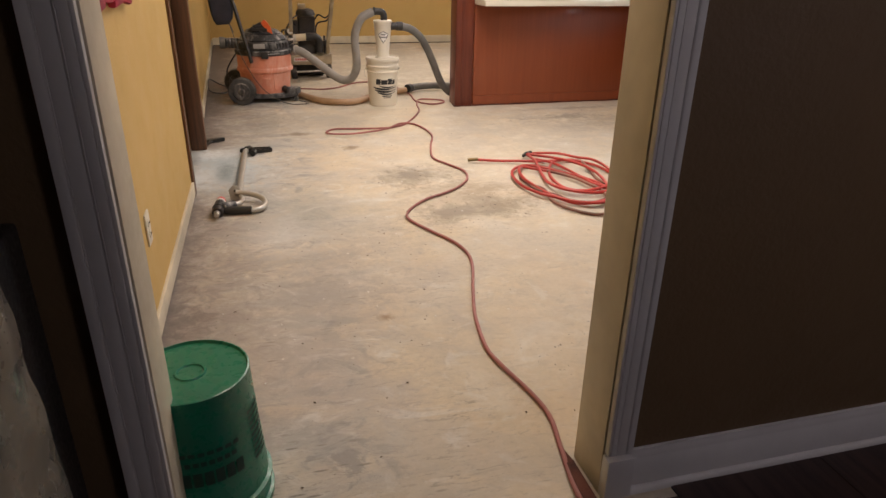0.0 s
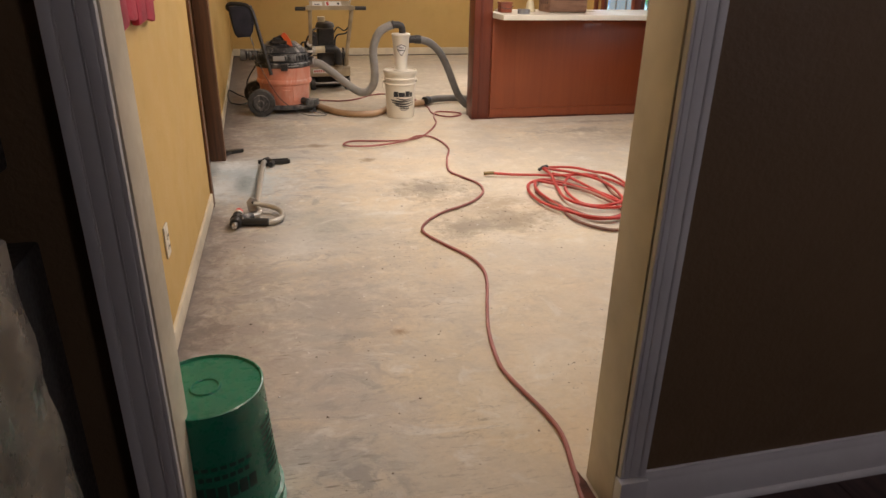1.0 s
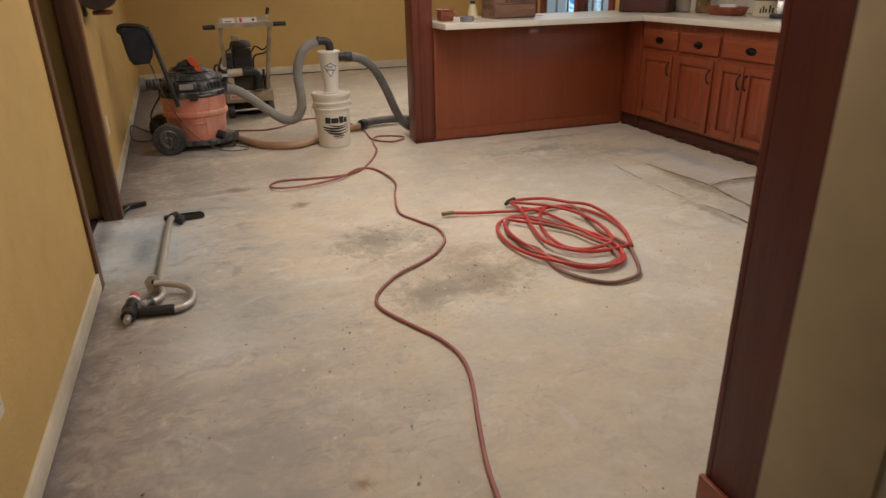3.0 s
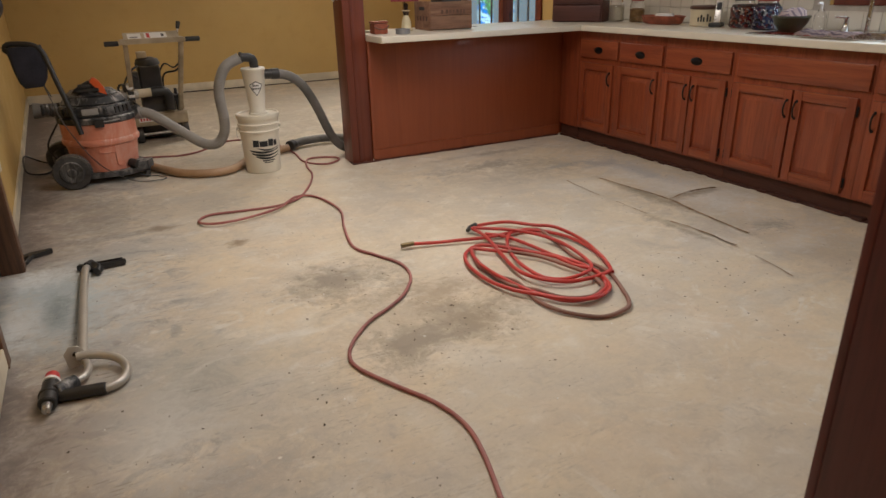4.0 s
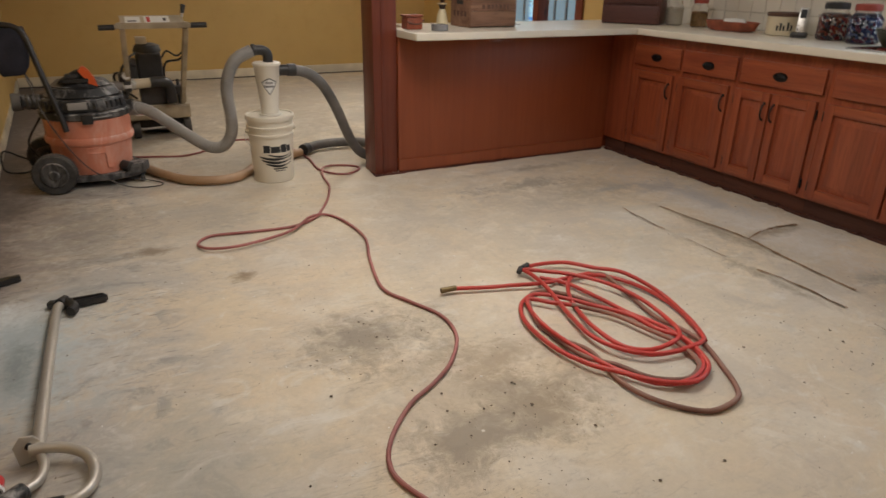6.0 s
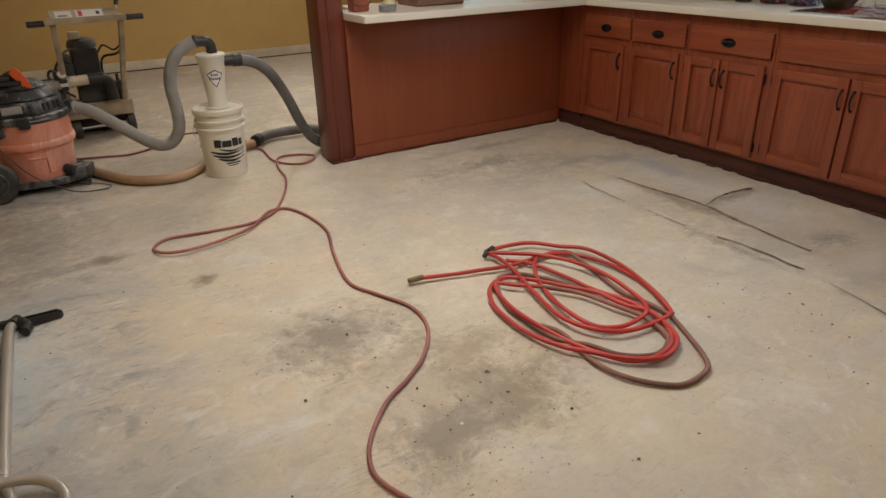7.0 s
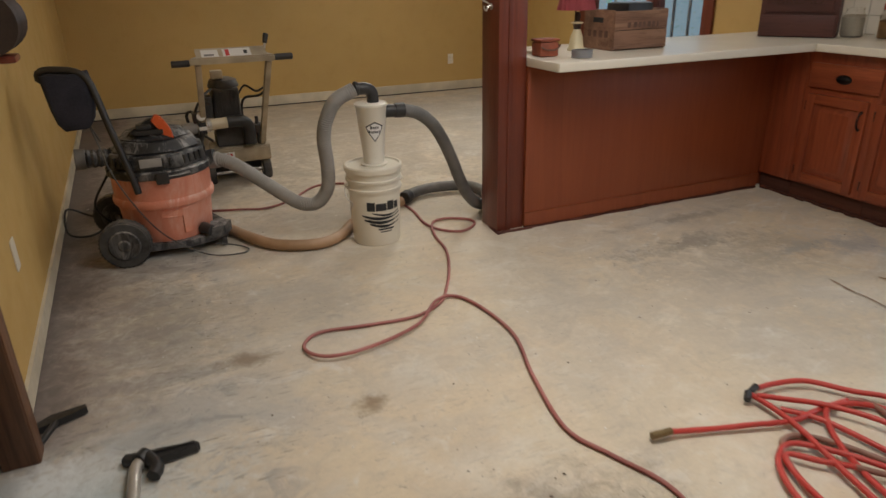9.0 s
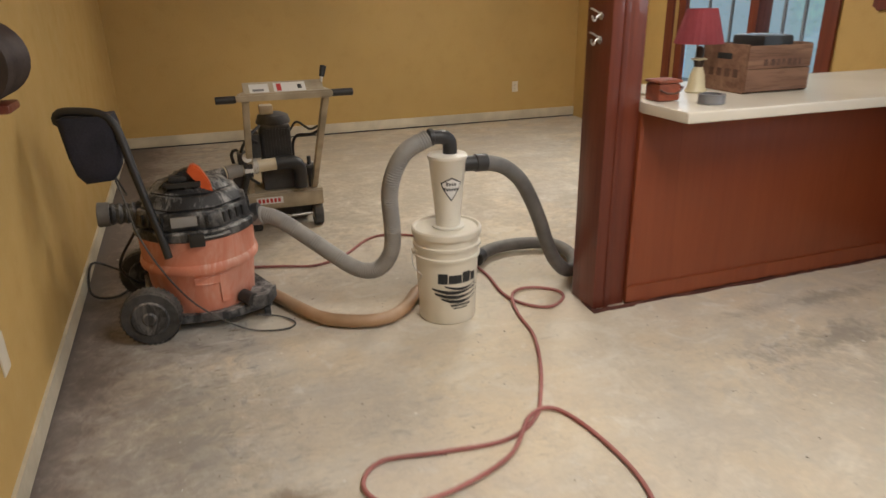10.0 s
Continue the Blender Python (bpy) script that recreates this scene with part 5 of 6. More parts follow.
for z, x0, x1, t in ((0.925, -0.432, -0.232, 0.06), (0.88, -0.425, -0.222, 0.075), (0.78, -0.412, -0.222, 0.085), (0.71, -0.398, -0.238, 0.08), (0.672, -0.372, -0.262, 0.06)):
    n = 20
    ring = []
    for k in range(n):
        a = 2 * math.pi * k / n
        c, s = math.cos(a), math.sin(a)
        px = (x0 + x1) / 2 + (x1 - x0) / 2 * math.copysign(abs(c) ** 0.32, c)
        py = -0.085 + t * math.copysign(abs(s) ** 0.4, s) + 0.008 * noise.noise(Vector((px * 20, z * 20, k)))
        ring.append(bm.verts.new((px, py, z + 0.006 * c)))
    rings.append(ring)
for a, b in zip(rings, rings[1:]):
    for k in range(len(a)):
        bm.faces.new((a[k], a[(k + 1) % len(a)], b[(k + 1) % len(b)], b[k]))
bm.faces.new(rings[-1])
bm.faces.new(rings[0][::-1])
part("tool_pouch", bm, M_CLOTH, vac, "dark cloth pouch hung on the handle")
part("power_cable", tube([(-0.24, -0.1, 0.60), (-0.27, -0.12, 0.69), (-0.245, -0.17, 0.6), (-0.21, -0.235, 0.47), (-0.15, -0.262, 0.33), (-0.07, -0.245, 0.18), (0.02, -0.25, 0.085), (0.16, -0.30, 0.012), (0.30, -0.345, 0.008), (0.355, -0.30, 0.008), (0.30, -0.21, 0.008), (0.2, -0.2, 0.03)], 0.0036, 8, 0.02), M_MOTOR, vac, "thin dusty black cable")
part("loose_cable", tube([(-0.25, 0.1, 0.40), (-0.34, 0.05, 0.25), (-0.30, 0.2, 0.1), (-0.33, 0.45, 0.03), (-0.45, 0.60, 0.04), (-0.545, 0.55, 0.10), (-0.53, 0.32, 0.03), (-0.42, 0.28, 0.012), (-0.33, 0.44, 0.012)], 0.0062, 8, 0.02), M_BLACK, vac, "looped black cable")

# floor grinder
gr = thing("floor_grinder", (-0.25, 7.92, 0), "beige walk-behind floor grinder with black motor", "floor grinder")
part("deck", box(-0.235, 0.215, -0.10, 0.5, 0.155, 0.262, 0.012), M_MACHINE, gr)
part("apron", box(-0.228, 0.208, -0.112, -0.1005, 0.168, 0.25, 0.003), M_MACHINE, gr)
part("shroud", spin([(0.205, 0.02), (0.22, 0.03), (0.22, 0.10), (0.18, 0.155)], 36, None, pose(-0.01, 0.32, 0)), M_BLACKDUST, gr, "black disc shroud")
part("skirt", box(-0.20, 0.18, 0.10, 0.2, 0.05, 0.154, 0.01), M_MOTOR, gr)
for x, r in ((-0.19, 0.068), (0.185, 0.076)):
    m = pose(x, 0.0, r, 0, 90, 0)
    w = part("wheel", spin([(0.03, -0.028), (r - 0.008, -0.028), (r, -0.02), (r, 0.02), (r - 0.008, 0.028), (0.03, 0.028)], 28, None, m), M_RUBBER, gr, "solid black wheel")
    part("hub", spin([(0.01, -0.031), (0.031, -0.03), (0.031, 0.03), (0.01, 0.031)], 18, None, m), M_MACHINE, w)
part("axle", rod((-0.17, 0.0, 0.068), (0.16, 0.0, 0.076), 0.011), M_STEEL, gr)
for x0, x1 in ((-0.205, -0.20), (0.165, 0.205)):
    a, b = Vector((x0, -0.05, 0.24)), Vector((x1, -0.52, 0.862))
    m = Matrix.Translation(a) @ (b - a).to_track_quat('Z', 'X').to_matrix().to_4x4()
    bm = box(-0.017, 0.017, -0.017, 0.017, 0, (b - a).length, 0.004)
    bm.transform(m)
    part("upright", bm, M_MACHINE, gr)
bm = prism([(-0.25, -0.60), (0.235, -0.60), (0.21, -0.44), (-0.20, -0.44)], 0.864, 0.902)
bmesh.ops.bevel(bm, geom=bm.edges[:], offset=0.008, segments=2, affect='EDGES')
tray = part("console", bm, M_MACHINE, gr, "beige control tray")
tip = pose(-0.005, -0.52, 0.912, 24, 0, 0)
for nm, dims, material in (("control_panel", (-0.2, 0.2, -0.062, 0.062, -0.008, 0.006), M_MACHINE), ("label", (-0.05, 0.11, -0.045, 0.045, 0.0065, 0.0075), M_LABEL), ("label", (-0.17, -0.075, -0.045, 0.04, 0.0065, 0.0075), M_LABEL),
                           ("printed_bar", (-0.035, -0.012, -0.035, 0.035, 0.0078, 0.0084), M_REDPRINT), ("printed_bar", (0.07, 0.09, -0.02, 0.02, 0.0078, 0.0084), M_INK), ("printed_bar", (-0.155, -0.10, -0.03, -0.01, 0.0078, 0.0084), M_TAPE)):
    bm = box(*dims)
    bm.transform(tip)
    part(nm, bm, material, tray)
part("handlebar", rod((-0.34, -0.55, 0.872), (0.34, -0.55, 0.880), 0.0135, 14), M_MACHINE, gr)
for x0, x1 in ((-0.345, -0.245), (0.235, 0.345)):
    part("grip", rod((x0, -0.55, 0.872 if x0 < 0 else 0.880), (x1, -0.55, 0.873 if x0 < 0 else 0.880), 0.019, 14, None, None, 0.004), M_BLACK, gr, "black rubber grip")
lever = part("lever", rod((0.185, -0.49, 0.90), (0.205, -0.47, 0.975), 0.008), M_STEEL, gr)
part("knob", rod((0.200, -0.475, 0.955), (0.215, -0.46, 1.01), 0.014, 12, None, 0.017, 0.004), M_BLACK, lever)
bm = box(-0.125, 0.062, -0.055, 0.16, 0.262, 0.40, 0.012)
part("gear_case", bm, M_MOTOR, gr, "black gear case")
bm = box(-0.118, 0.058, -0.07, 0.13, 0.40, 0.655, 0.022, None, 3)
mot = part("motor", bm, M_MOTOR, gr, "black electric motor")
part("end_bell", spin([(0.10, 0.652), (0.102, 0.665), (0.088, 0.70), (0.05, 0.715), (0.012, 0.716)], 24, None, pose(-0.03, 0.03, 0)), M_MOTOR, mot)
for k in range(9):
    x = -0.10 + k * 0.0175
    part("cooling_fin", box(x, x + 0.006, -0.079, -0.0695, 0.43, 0.63), M_MOTOR, mot)
part("switch_box", box(-0.19, -0.125, -0.09, 0.03, 0.47, 0.61, 0.008), M_MOTOR, gr, "black switch box")
part("junction_box", box(-0.105, -0.03, -0.05, 0.03, 0.714, 0.765, 0.006), M_MACHINE, gr)
sp = part("suction_pipe", tube([(-0.36, -0.24, 0.432), (-0.26, -0.2, 0.44), (-0.12, -0.17, 0.445), (-0.05, -0.164, 0.448)], 0.036, 16, 0.02), M_CREAMTIN, gr, "beige suction pipe")
part("clamp", rod((-0.20, -0.185, 0.443), (-0.165, -0.175, 0.443), 0.042, 16), M_STEEL, sp)
part("clear_sleeve", rod((-0.34, -0.235, 0.434), (-0.255, -0.2, 0.440), 0.040, 16, None, None, 0.003), M_GREYHOSE, sp, "cloudy grey sleeve")
part("coupling", rod((-0.49, -0.28, 0.42), (-0.345, -0.238, 0.433), 0.038, 16, None, None, 0.004), M_BLACKDUST, sp, "black pipe coupling")
part("elbow", tube([(-0.055, -0.164, 0.448), (0.02, -0.16, 0.45), (0.062, -0.155, 0.436), (0.080, -0.15, 0.395), (0.082, -0.148, 0.29)], 0.040, 16, 0.015), M_BLACK, sp, "black rubber elbow")
part("valve", box(-0.235, -0.19, -0.25, -0.17, 0.40, 0.50, 0.006), M_BLACKDUST, gr)
part("valve_band", box(-0.237, -0.188, -0.252, -0.168, 0.425, 0.45, 0.004), M_LABEL, gr)
part("side_weight", box(-0.30, -0.238, -0.16, 0.05, 0.255, 0.40, 0.012), M_MOTOR, gr, "black side housing")
part("clamp_block", box(-0.265, -0.205, -0.235, -0.13, 0.47, 0.535, 0.01), M_MOTOR, gr)
part("left_bracket", box(-0.275, -0.235, -0.08, 0.12, 0.05, 0.36, 0.008), M_MACHINE, gr, "beige side bracket")
part("side_hose", tube([(-0.22, -0.2, 0.40), (-0.25, -0.19, 0.31), (-0.29, -0.14, 0.20), (-0.27, -0.10, 0.06)], 0.018, 10, 0.02), M_BLACK, gr)
part("crank", tube([(-0.27, 0.1, 0.36), (-0.29, 0.08, 0.47), (-0.26, 0.06, 0.50), (-0.23, 0.06, 0.46)], 0.010, 8, 0.02), M_MOTOR, gr)
part("tool_tray", box(0.10, 0.205, -0.02, 0.12, 0.263, 0.33, 0.006), M_MACHINE, gr)
part("cable", tube([(-0.19, -0.15, 0.42), (-0.195, -0.16, 0.55), (-0.18, -0.2, 0.63), (-0.12, -0.1, 0.66)], 0.0085, 8, 0.02), M_BLACK, gr)
part("control_cable", tube([(0.075, 0.0, 0.34), (0.065, -0.02, 0.50), (0.09, -0.06, 0.58), (0.16, -0.2, 0.61), (0.19, -0.35, 0.66)], 0.0085, 8, 0.02), M_BLACK, gr)
part("cable", tube([(-0.14, -0.08, 0.56), (-0.20, -0.18, 0.60), (-0.245, -0.2, 0.52), (-0.22, -0.19, 0.40), (-0.16, -0.13, 0.33)], 0.0085, 8, 0.02), M_BLACK, gr)
part("cable", tube([(0.06, 0.02, 0.60), (0.10, -0.05, 0.66), (0.15, -0.2, 0.64), (0.18, -0.35, 0.68)], 0.007, 8, 0.02), M_BLACK, gr)
part("gauge", rod((-0.215, -0.255, 0.515), (-0.215, -0.275, 0.52), 0.028, 18, None, None, 0.003), M_LABEL, gr, "small white gauge")
part("depth_screw", rod((0.15, -0.05, 0.262), (0.15, -0.05, 0.45), 0.012, 12), M_MOTOR, gr)
part("lever_block", box(0.115, 0.185, -0.085, 0.0, 0.34, 0.40, 0.01), M_MOTOR, gr)
part("linkage", tube([(0.11, 0.02, 0.262), (0.12, 0.0, 0.36), (0.16, 0.0, 0.41), (0.19, 0.03, 0.36), (0.15, 0.05, 0.30)], 0.008, 8, 0.02), M_STEEL, gr)
part("spring", tube([(0.10, 0.06, 0.27), (0.13, 0.05, 0.30), (0.10, 0.04, 0.32), (0.13, 0.03, 0.35)], 0.007, 8, 0.01), M_MOTOR, gr)
part("nameplate", box(-0.185, -0.03, -0.1145, -0.1125, 0.195, 0.235), M_LABEL, gr, "white and red maker's plate")
for k in range(6):
    x = -0.175 + k * 0.023
    part("plate_print", box(x, x + 0.015, -0.1155, -0.115, 0.203, 0.227), M_REDPRINT, gr)

# suction wand with a floor head
wand = thing("vacuum_wand", (-0.955, 4.42, 0), "dull chrome vacuum wand with black floor head lying on the slab", "vacuum wand")
part("tube", tube([(0.008, -0.40, 0.040), (0.008, -0.28, 0.038), (0.014, 0.10, 0.030), (0.024, 0.46, 0.024), (0.032, 0.535, 0.024), (0.062, 0.572, 0.024)], 0.0175, 16, 0.02), M_WAND, wand)
grip = part("loop_handle", tube([(-0.012, -0.405, 0.048), (0.03, -0.408, 0.045), (0.075, -0.420, 0.038), (0.118, -0.455, 0.030), (0.140, -0.515, 0.024), (0.132, -0.580, 0.021), (0.095, -0.618, 0.020), (0.05, -0.624, 0.020)], 0.0150, 16, 0.012), M_WAND, wand, "bent steel loop handle")
part("foam_grip", rod((0.072, -0.625, 0.022), (-0.068, -0.602, 0.022), 0.0205, 16, None, None, 0.004), M_BLACK, grip, "black foam grip")
plate = prism([(-0.030, 0.008), (0.028, 0.008), (0.036, 0.048), (0.016, 0.078), (-0.014, 0.086), (-0.036, 0.062)], 0.0, 0.006, None, pose(-0.012, -0.398, 0, 78, 0, 14))
bmesh.ops.bevel(plate, geom=plate.edges[:], offset=0.0015, segments=1, affect='EDGES')
bracket = part("bracket", plate, M_WAND, wand, "bent steel bracket plate")
part("bracket_web", tube([(0.012, -0.41, 0.030), (0.022, -0.46, 0.028), (0.012, -0.515, 0.028), (-0.018, -0.545, 0.030)], 0.0125, 12, 0.012), M_WAND, bracket)
part("bolt", rod((-0.012, -0.388, 0.055), (-0.014, -0.402, 0.056), 0.008, 10), M_IRON, bracket)
part("valve_body", rod((-0.015, -0.545, 0.032), (-0.075, -0.595, 0.034), 0.024, 16, None, 0.026, 0.004), M_BLACKDUST, wand, "scuffed grey valve body")
barb = part("hose_barb", rod((-0.088, -0.535, 0.036), (-0.098, -0.655, 0.031), 0.026, 18, None, 0.028, 0.004), M_BLACK, wand, "black hose connector")
part("collar", rod((-0.0925, -0.590, 0.0335), (-0.0945, -0.610, 0.0325), 0.031, 18, None, None, 0.003), M_BLACK, barb)
part("spigot", rod((-0.098, -0.654, 0.031), (-0.101, -0.690, 0.029), 0.015, 14, None, 0.013, 0.002), M_STEEL, barb, "dull steel spigot")
part("band", rod((-0.0868, -0.522, 0.037), (-0.0882, -0.534, 0.0365), 0.0275, 18), M_LABEL, barb, "pale grey band")
part("red_knob", rod((-0.084, -0.480, 0.040), (-0.0866, -0.521, 0.037), 0.0215, 16, None, 0.025, 0.006), M_REDPRINT, wand, "red release knob")
hd = prism([(0.03, -0.012), (0.075, -0.020), (0.192, -0.002), (0.197, 0.012), (0.185, 0.026), (0.05, 0.034), (-0.01, 0.045), (-0.02, 0.02)], 0.003, 0.030, None, pose(0.008, 0.552, 0))
bmesh.ops.bevel(hd, geom=hd.edges[:], offset=0.004, segments=2, affect='EDGES')
floor_head = part("floor_head", hd, M_BLACK, wand, "black plastic floor head")
part("neck", tube([(0.055, 0.568, 0.028), (0.075, 0.530, 0.027), (0.085, 0.500, 0.024), (0.073, 0.470, 0.022)], 0.019, 14, 0.01), M_BLACK, floor_head)
part("collar", rod((0.035, 0.545, 0.026), (0.060, 0.575, 0.027), 0.024, 16, None, None, 0.003), M_BLACK, floor_head)
part("ridge", box(0.075, 0.190, 0.560, 0.568, 0.0305, 0.0375, 0.002), M_BLACK, floor_head)
nz = thing("crevice_head", (-1.15, 5.275, 0), "small black squeegee nozzle lying by the door frame", "nozzle")
part("blade", prism([(-0.06, -0.01), (0.075, 0.055), (0.07, 0.075), (-0.03, 0.055), (-0.068, 0.02)], 0.003, 0.026), M_BLACK, nz)
part("handle", rod((-0.015, 0.02, 0.016), (-0.05, -0.085, 0.012), 0.0115, 12, None, 0.009), M_BLACK, nz)

# grit, crumbs and torn underlay
bm = bmesh.new()
rng = random.Random(5)
heaps = ((0.15, 3.6, 0.35), (0.45, 3.7, 0.3), (0.22, 2.15, 0.2), (1.3, 3.65, 0.3), (0.1, 4.25, 0.3), (-0.5, 3.2, 0.6), (1.5, 3.3, 0.4))
for k in range(950):
    x, y = rng.uniform(-1.1, 2.7), 1.7 + 5.2 * rng.random()
    if k % 3 == 0:
        hx, hy, hr = rng.choice(heaps)
        x, y = rng.gauss(hx, hr * 0.5), rng.gauss(hy, hr * 0.5)
    if x > 1.0 and y > 6.3:
        continue
    s = rng.choice((0.0015, 0.0018, 0.0022, 0.0026, 0.0032, 0.0045, 0.0056 if k % 6 == 0 else 0.0026)) * rng.uniform(0.7, 1.3)
    m = pose(x, y, s * 0.3, 0, 0, rng.uniform(0, 180))
    v = [bm.verts.new(m @ Vector((s * a * rng.uniform(0.7, 1.5), s * b * rng.uniform(0.5, 1.2), s * c * 0.35))) for a, b, c in ((1, 0, 0), (0, 1, 0), (-1, 0, 0), (0, -1, 0), (0, 0, 1))]
    for i in range(4):
        bm.faces.new((v[i], v[(i + 1) % 4], v[4]))
    bm.faces.new((v[3], v[2], v[1], v[0]))
tagged(part("grit", bm, M_GRIT), "dark crumbs scattered over the slab", "debris", "", "stuff")
bm = bmesh.new()
for k in range(70):
    x, y = rng.uniform(-1.0, 1.2), 2.0 + 4.0 * rng.random()
    s = rng.uniform(0.002, 0.0045)
    m = pose(x, y, 0.001, 0, 0, rng.uniform(0, 180))
    prism([(s * rng.uniform(0.6, 1.6), -s * 0.4), (s * 0.8, s * 0.5), (-s, s * rng.uniform(0.2, 0.6)), (-s * 0.7, -s * 0.5)], 0.001, 0.003, bm, m)
tagged(part("plaster_flakes", bm, M_LABEL), "pale chips scattered over the slab", "debris", "", "stuff")
under = thing("torn_underlay", (-0.085, 1.66, 0), "torn brown underlay layers at the door jamb's foot", "underlay")
for k in range(5):
    r = random.Random(k)
    o = [(-0.035 + r.uniform(-0.02, 0.015), -0.09 - k * 0.01), (0.03, -0.10), (0.034, 0.075 - k * 0.012), (0.005 + r.uniform(-0.01, 0.01), 0.07 - k * 0.012), (-0.012 + r.uniform(-0.012, 0.012), 0.02), (-0.02 + r.uniform(-0.015, 0.01), -0.03)]
    part("layer", prism([(x * 0.46 + 0.018, y * 1.15) for x, y in o], 0.001 + k * 0.003, 0.0036 + k * 0.003), M_SUBFLOOR, under)

# ---- on the walls ----


def wall_plate(name, at, turn, label, holes):
    ob = thing(name, at, label, "outlet" if holes else "plate", "", turn)
    part("cover", box(-0.035, 0.035, -0.006, 0.0, -0.058, 0.058, 0.0025), M_PLATE, ob)
    if holes:
        for z in (-0.02, 0.02):
            s = part("socket", spin([(0.016, 0), (0.016, 0.002), (0.014, 0.003)], 16, None, pose(0, -0.006, z, 90, 0, 0)), M_PLATE, ob)
            for x in (-0.006, 0.006):
                part("slot", box(x - 0.0012, x + 0.0012, -0.0105, -0.0092, z - 0.004, z + 0.005), M_INK, s)
    return ob


wall_plate("wall_outlet", (WEST + 0.001, 2.75, 0.365), 90, "ivory outlet cover on the mustard wall", True)
wall_plate("wall_plate", (-1.267, 5.86, 0.40), 92.1, "ivory blank plate on the mustard wall", False)
wall_plate("wall_outlet", (2.695, NORTH - 0.001, 0.38), 0, "ivory outlet on the far wall", True)

bell = thing("wall_lantern", (-1.274, 5.93, 1.17), "dark woven lantern hung on the mustard wall", "lantern", "", 92.1)
part("backplate", box(-0.05, 0.05, -0.02, 0.0, -0.12, 0.35, 0.006), M_BELL, bell)
part("drum", tube([(-0.15, -0.10, 0.02), (0.0, -0.10, 0.02), (0.15, -0.10, 0.02)], 0.105, 26, 0.02, 0.004, 0.014), M_BELL, bell, "ribbed dark drum")
part("rim", rod((0.15, -0.10, 0.02), (0.19, -0.10, 0.02), 0.092, 24, None, None, 0.004), M_BLACK, bell)
part("foot", box(-0.02, 0.12, -0.16, -0.05, -0.115, -0.09, 0.01), M_CHERRY, bell)
deco = thing("hanging_fabric_tags", (WEST + 0.001, 2.78, 1.235), "row of dark red fabric ornaments hung on the wall", "ornament", "", 90)
for k, (x, z, w) in enumerate(((-0.26, -0.12, 0.06), (-0.12, -0.14, 0.07), (0.02, -0.15, 0.075), (0.17, -0.13, 0.09), (0.33, -0.12, 0.08))):
    bm = box(x - w, x + w, -0.03, -0.002, z, z + 0.16, 0.012)
    bm.transform(Matrix.Rotation(radians((-6, 4, -3, 7, -5)[k]), 4, 'Y'))
    part("tag", bm, M_REDCLOTH, deco)
part("cord_line", tube([(-0.36, -0.008, 0.06), (0, -0.008, 0.03), (0.44, -0.008, 0.06)], 0.004, 6), M_BLACK, deco)
sign = thing("scalloped_sign", (EAST - 0.001, 7.05, 1.24), "red-brown scalloped wooden sign on the mustard wall", "sign", "", -90)
o = [(-0.16, 0.16), (-0.16, 0.0), (-0.12, -0.03), (-0.06, -0.015), (0.0, -0.04), (0.06, -0.015), (0.12, -0.03), (0.16, 0.0), (0.16, 0.16)]
part("board", prism(o, 0.0, 0.018, None, pose(0, 0, 0, 90, 0, 0)), M_CHERRY, sign)

# ---- on the worktop ----
Z = 0.9155


def jar(name, at, r, h, fill, fill_h, lid, label, neck=0.8):
    ob = thing(name, (at[0], at[1], Z), label, "jar")
    part("glass", spin([(r * 0.9, 0), (r, 0.01), (r, h * 0.72), (r * neck, h * 0.88), (r * neck, h)], 24), M_GLASS, ob)
    part("contents", spin([(r * 0.86, 0.006), (r * 0.94, 0.014), (r * 0.94, fill_h), (r * 0.5, fill_h + 0.012)], 20), fill, ob)
    if lid:
        part("lid", spin([(r * neck * 1.06, h - 0.012), (r * neck * 1.1, h), (r * neck * 1.06, h + 0.022), (r * 0.3, h + 0.026)], 24), lid, ob)
    return ob


box_ = thing("bread_box", (2.952, 6.246, Z), "dark brown wooden bread box with carved lettering", "bread box", "", -57)
part("body", box(-0.215, 0.215, 0.0, 0.2, 0.0, 0.42, 0.006), M_BREAD, box_)
part("upper_panel", box(-0.185, 0.185, -0.014, -0.0005, 0.145, 0.39, 0.006), M_BREAD, box_)
part("lower_panel", box(-0.205, 0.205, -0.022, -0.0005, 0.005, 0.128, 0.008), M_BREAD, box_)
part("carved_word", text_mesh("BREAD", 0.085, pose(0, -0.0145, 0.215, 90, 0, 0), 0.0015), M_TOE, box_, "carved dark lettering")
jar("glass_jar", (3.25, 6.10), 0.062, 0.165, M_FLOUR, 0.11, None, "wide glass jar of flour on the worktop", 0.78)
jar("glass_jar", (3.28, 5.89), 0.058, 0.17, M_PASTA, 0.09, M_REDLID, "glass jar of dry goods with red lid", 0.8)
bk = thing("oval_basket", (3.2, 5.53, Z), "red-brown woven oval tray basket on the worktop", "basket")
part("weave", spin([(0.09, 0.0), (0.105, 0.01), (0.118, 0.055), (0.124, 0.058), (0.118, 0.062), (0.10, 0.02), (0.03, 0.012)], 30, None, None, (0.75, 1.75)), M_BASKET, bk)
part("napkin", spin([(0.03, 0.014), (0.06, 0.04), (0.05, 0.075), (0.01, 0.08)], 12, None, pose(0, -0.02, 0), (1, 1.5)), M_LABEL, bk, "crumpled white napkin")
cr = thing("round_tin", (3.27, 5.19, Z), "cream round tin with dark print and brown lid", "tin")
part("body", spin([(0.095, 0), (0.10, 0.004), (0.10, 0.115)], 32), M_CREAMTIN, cr)
part("lid", spin([(0.104, 0.112), (0.106, 0.116), (0.105, 0.132), (0.09, 0.136), (0.02, 0.137)], 32), M_LID, cr)
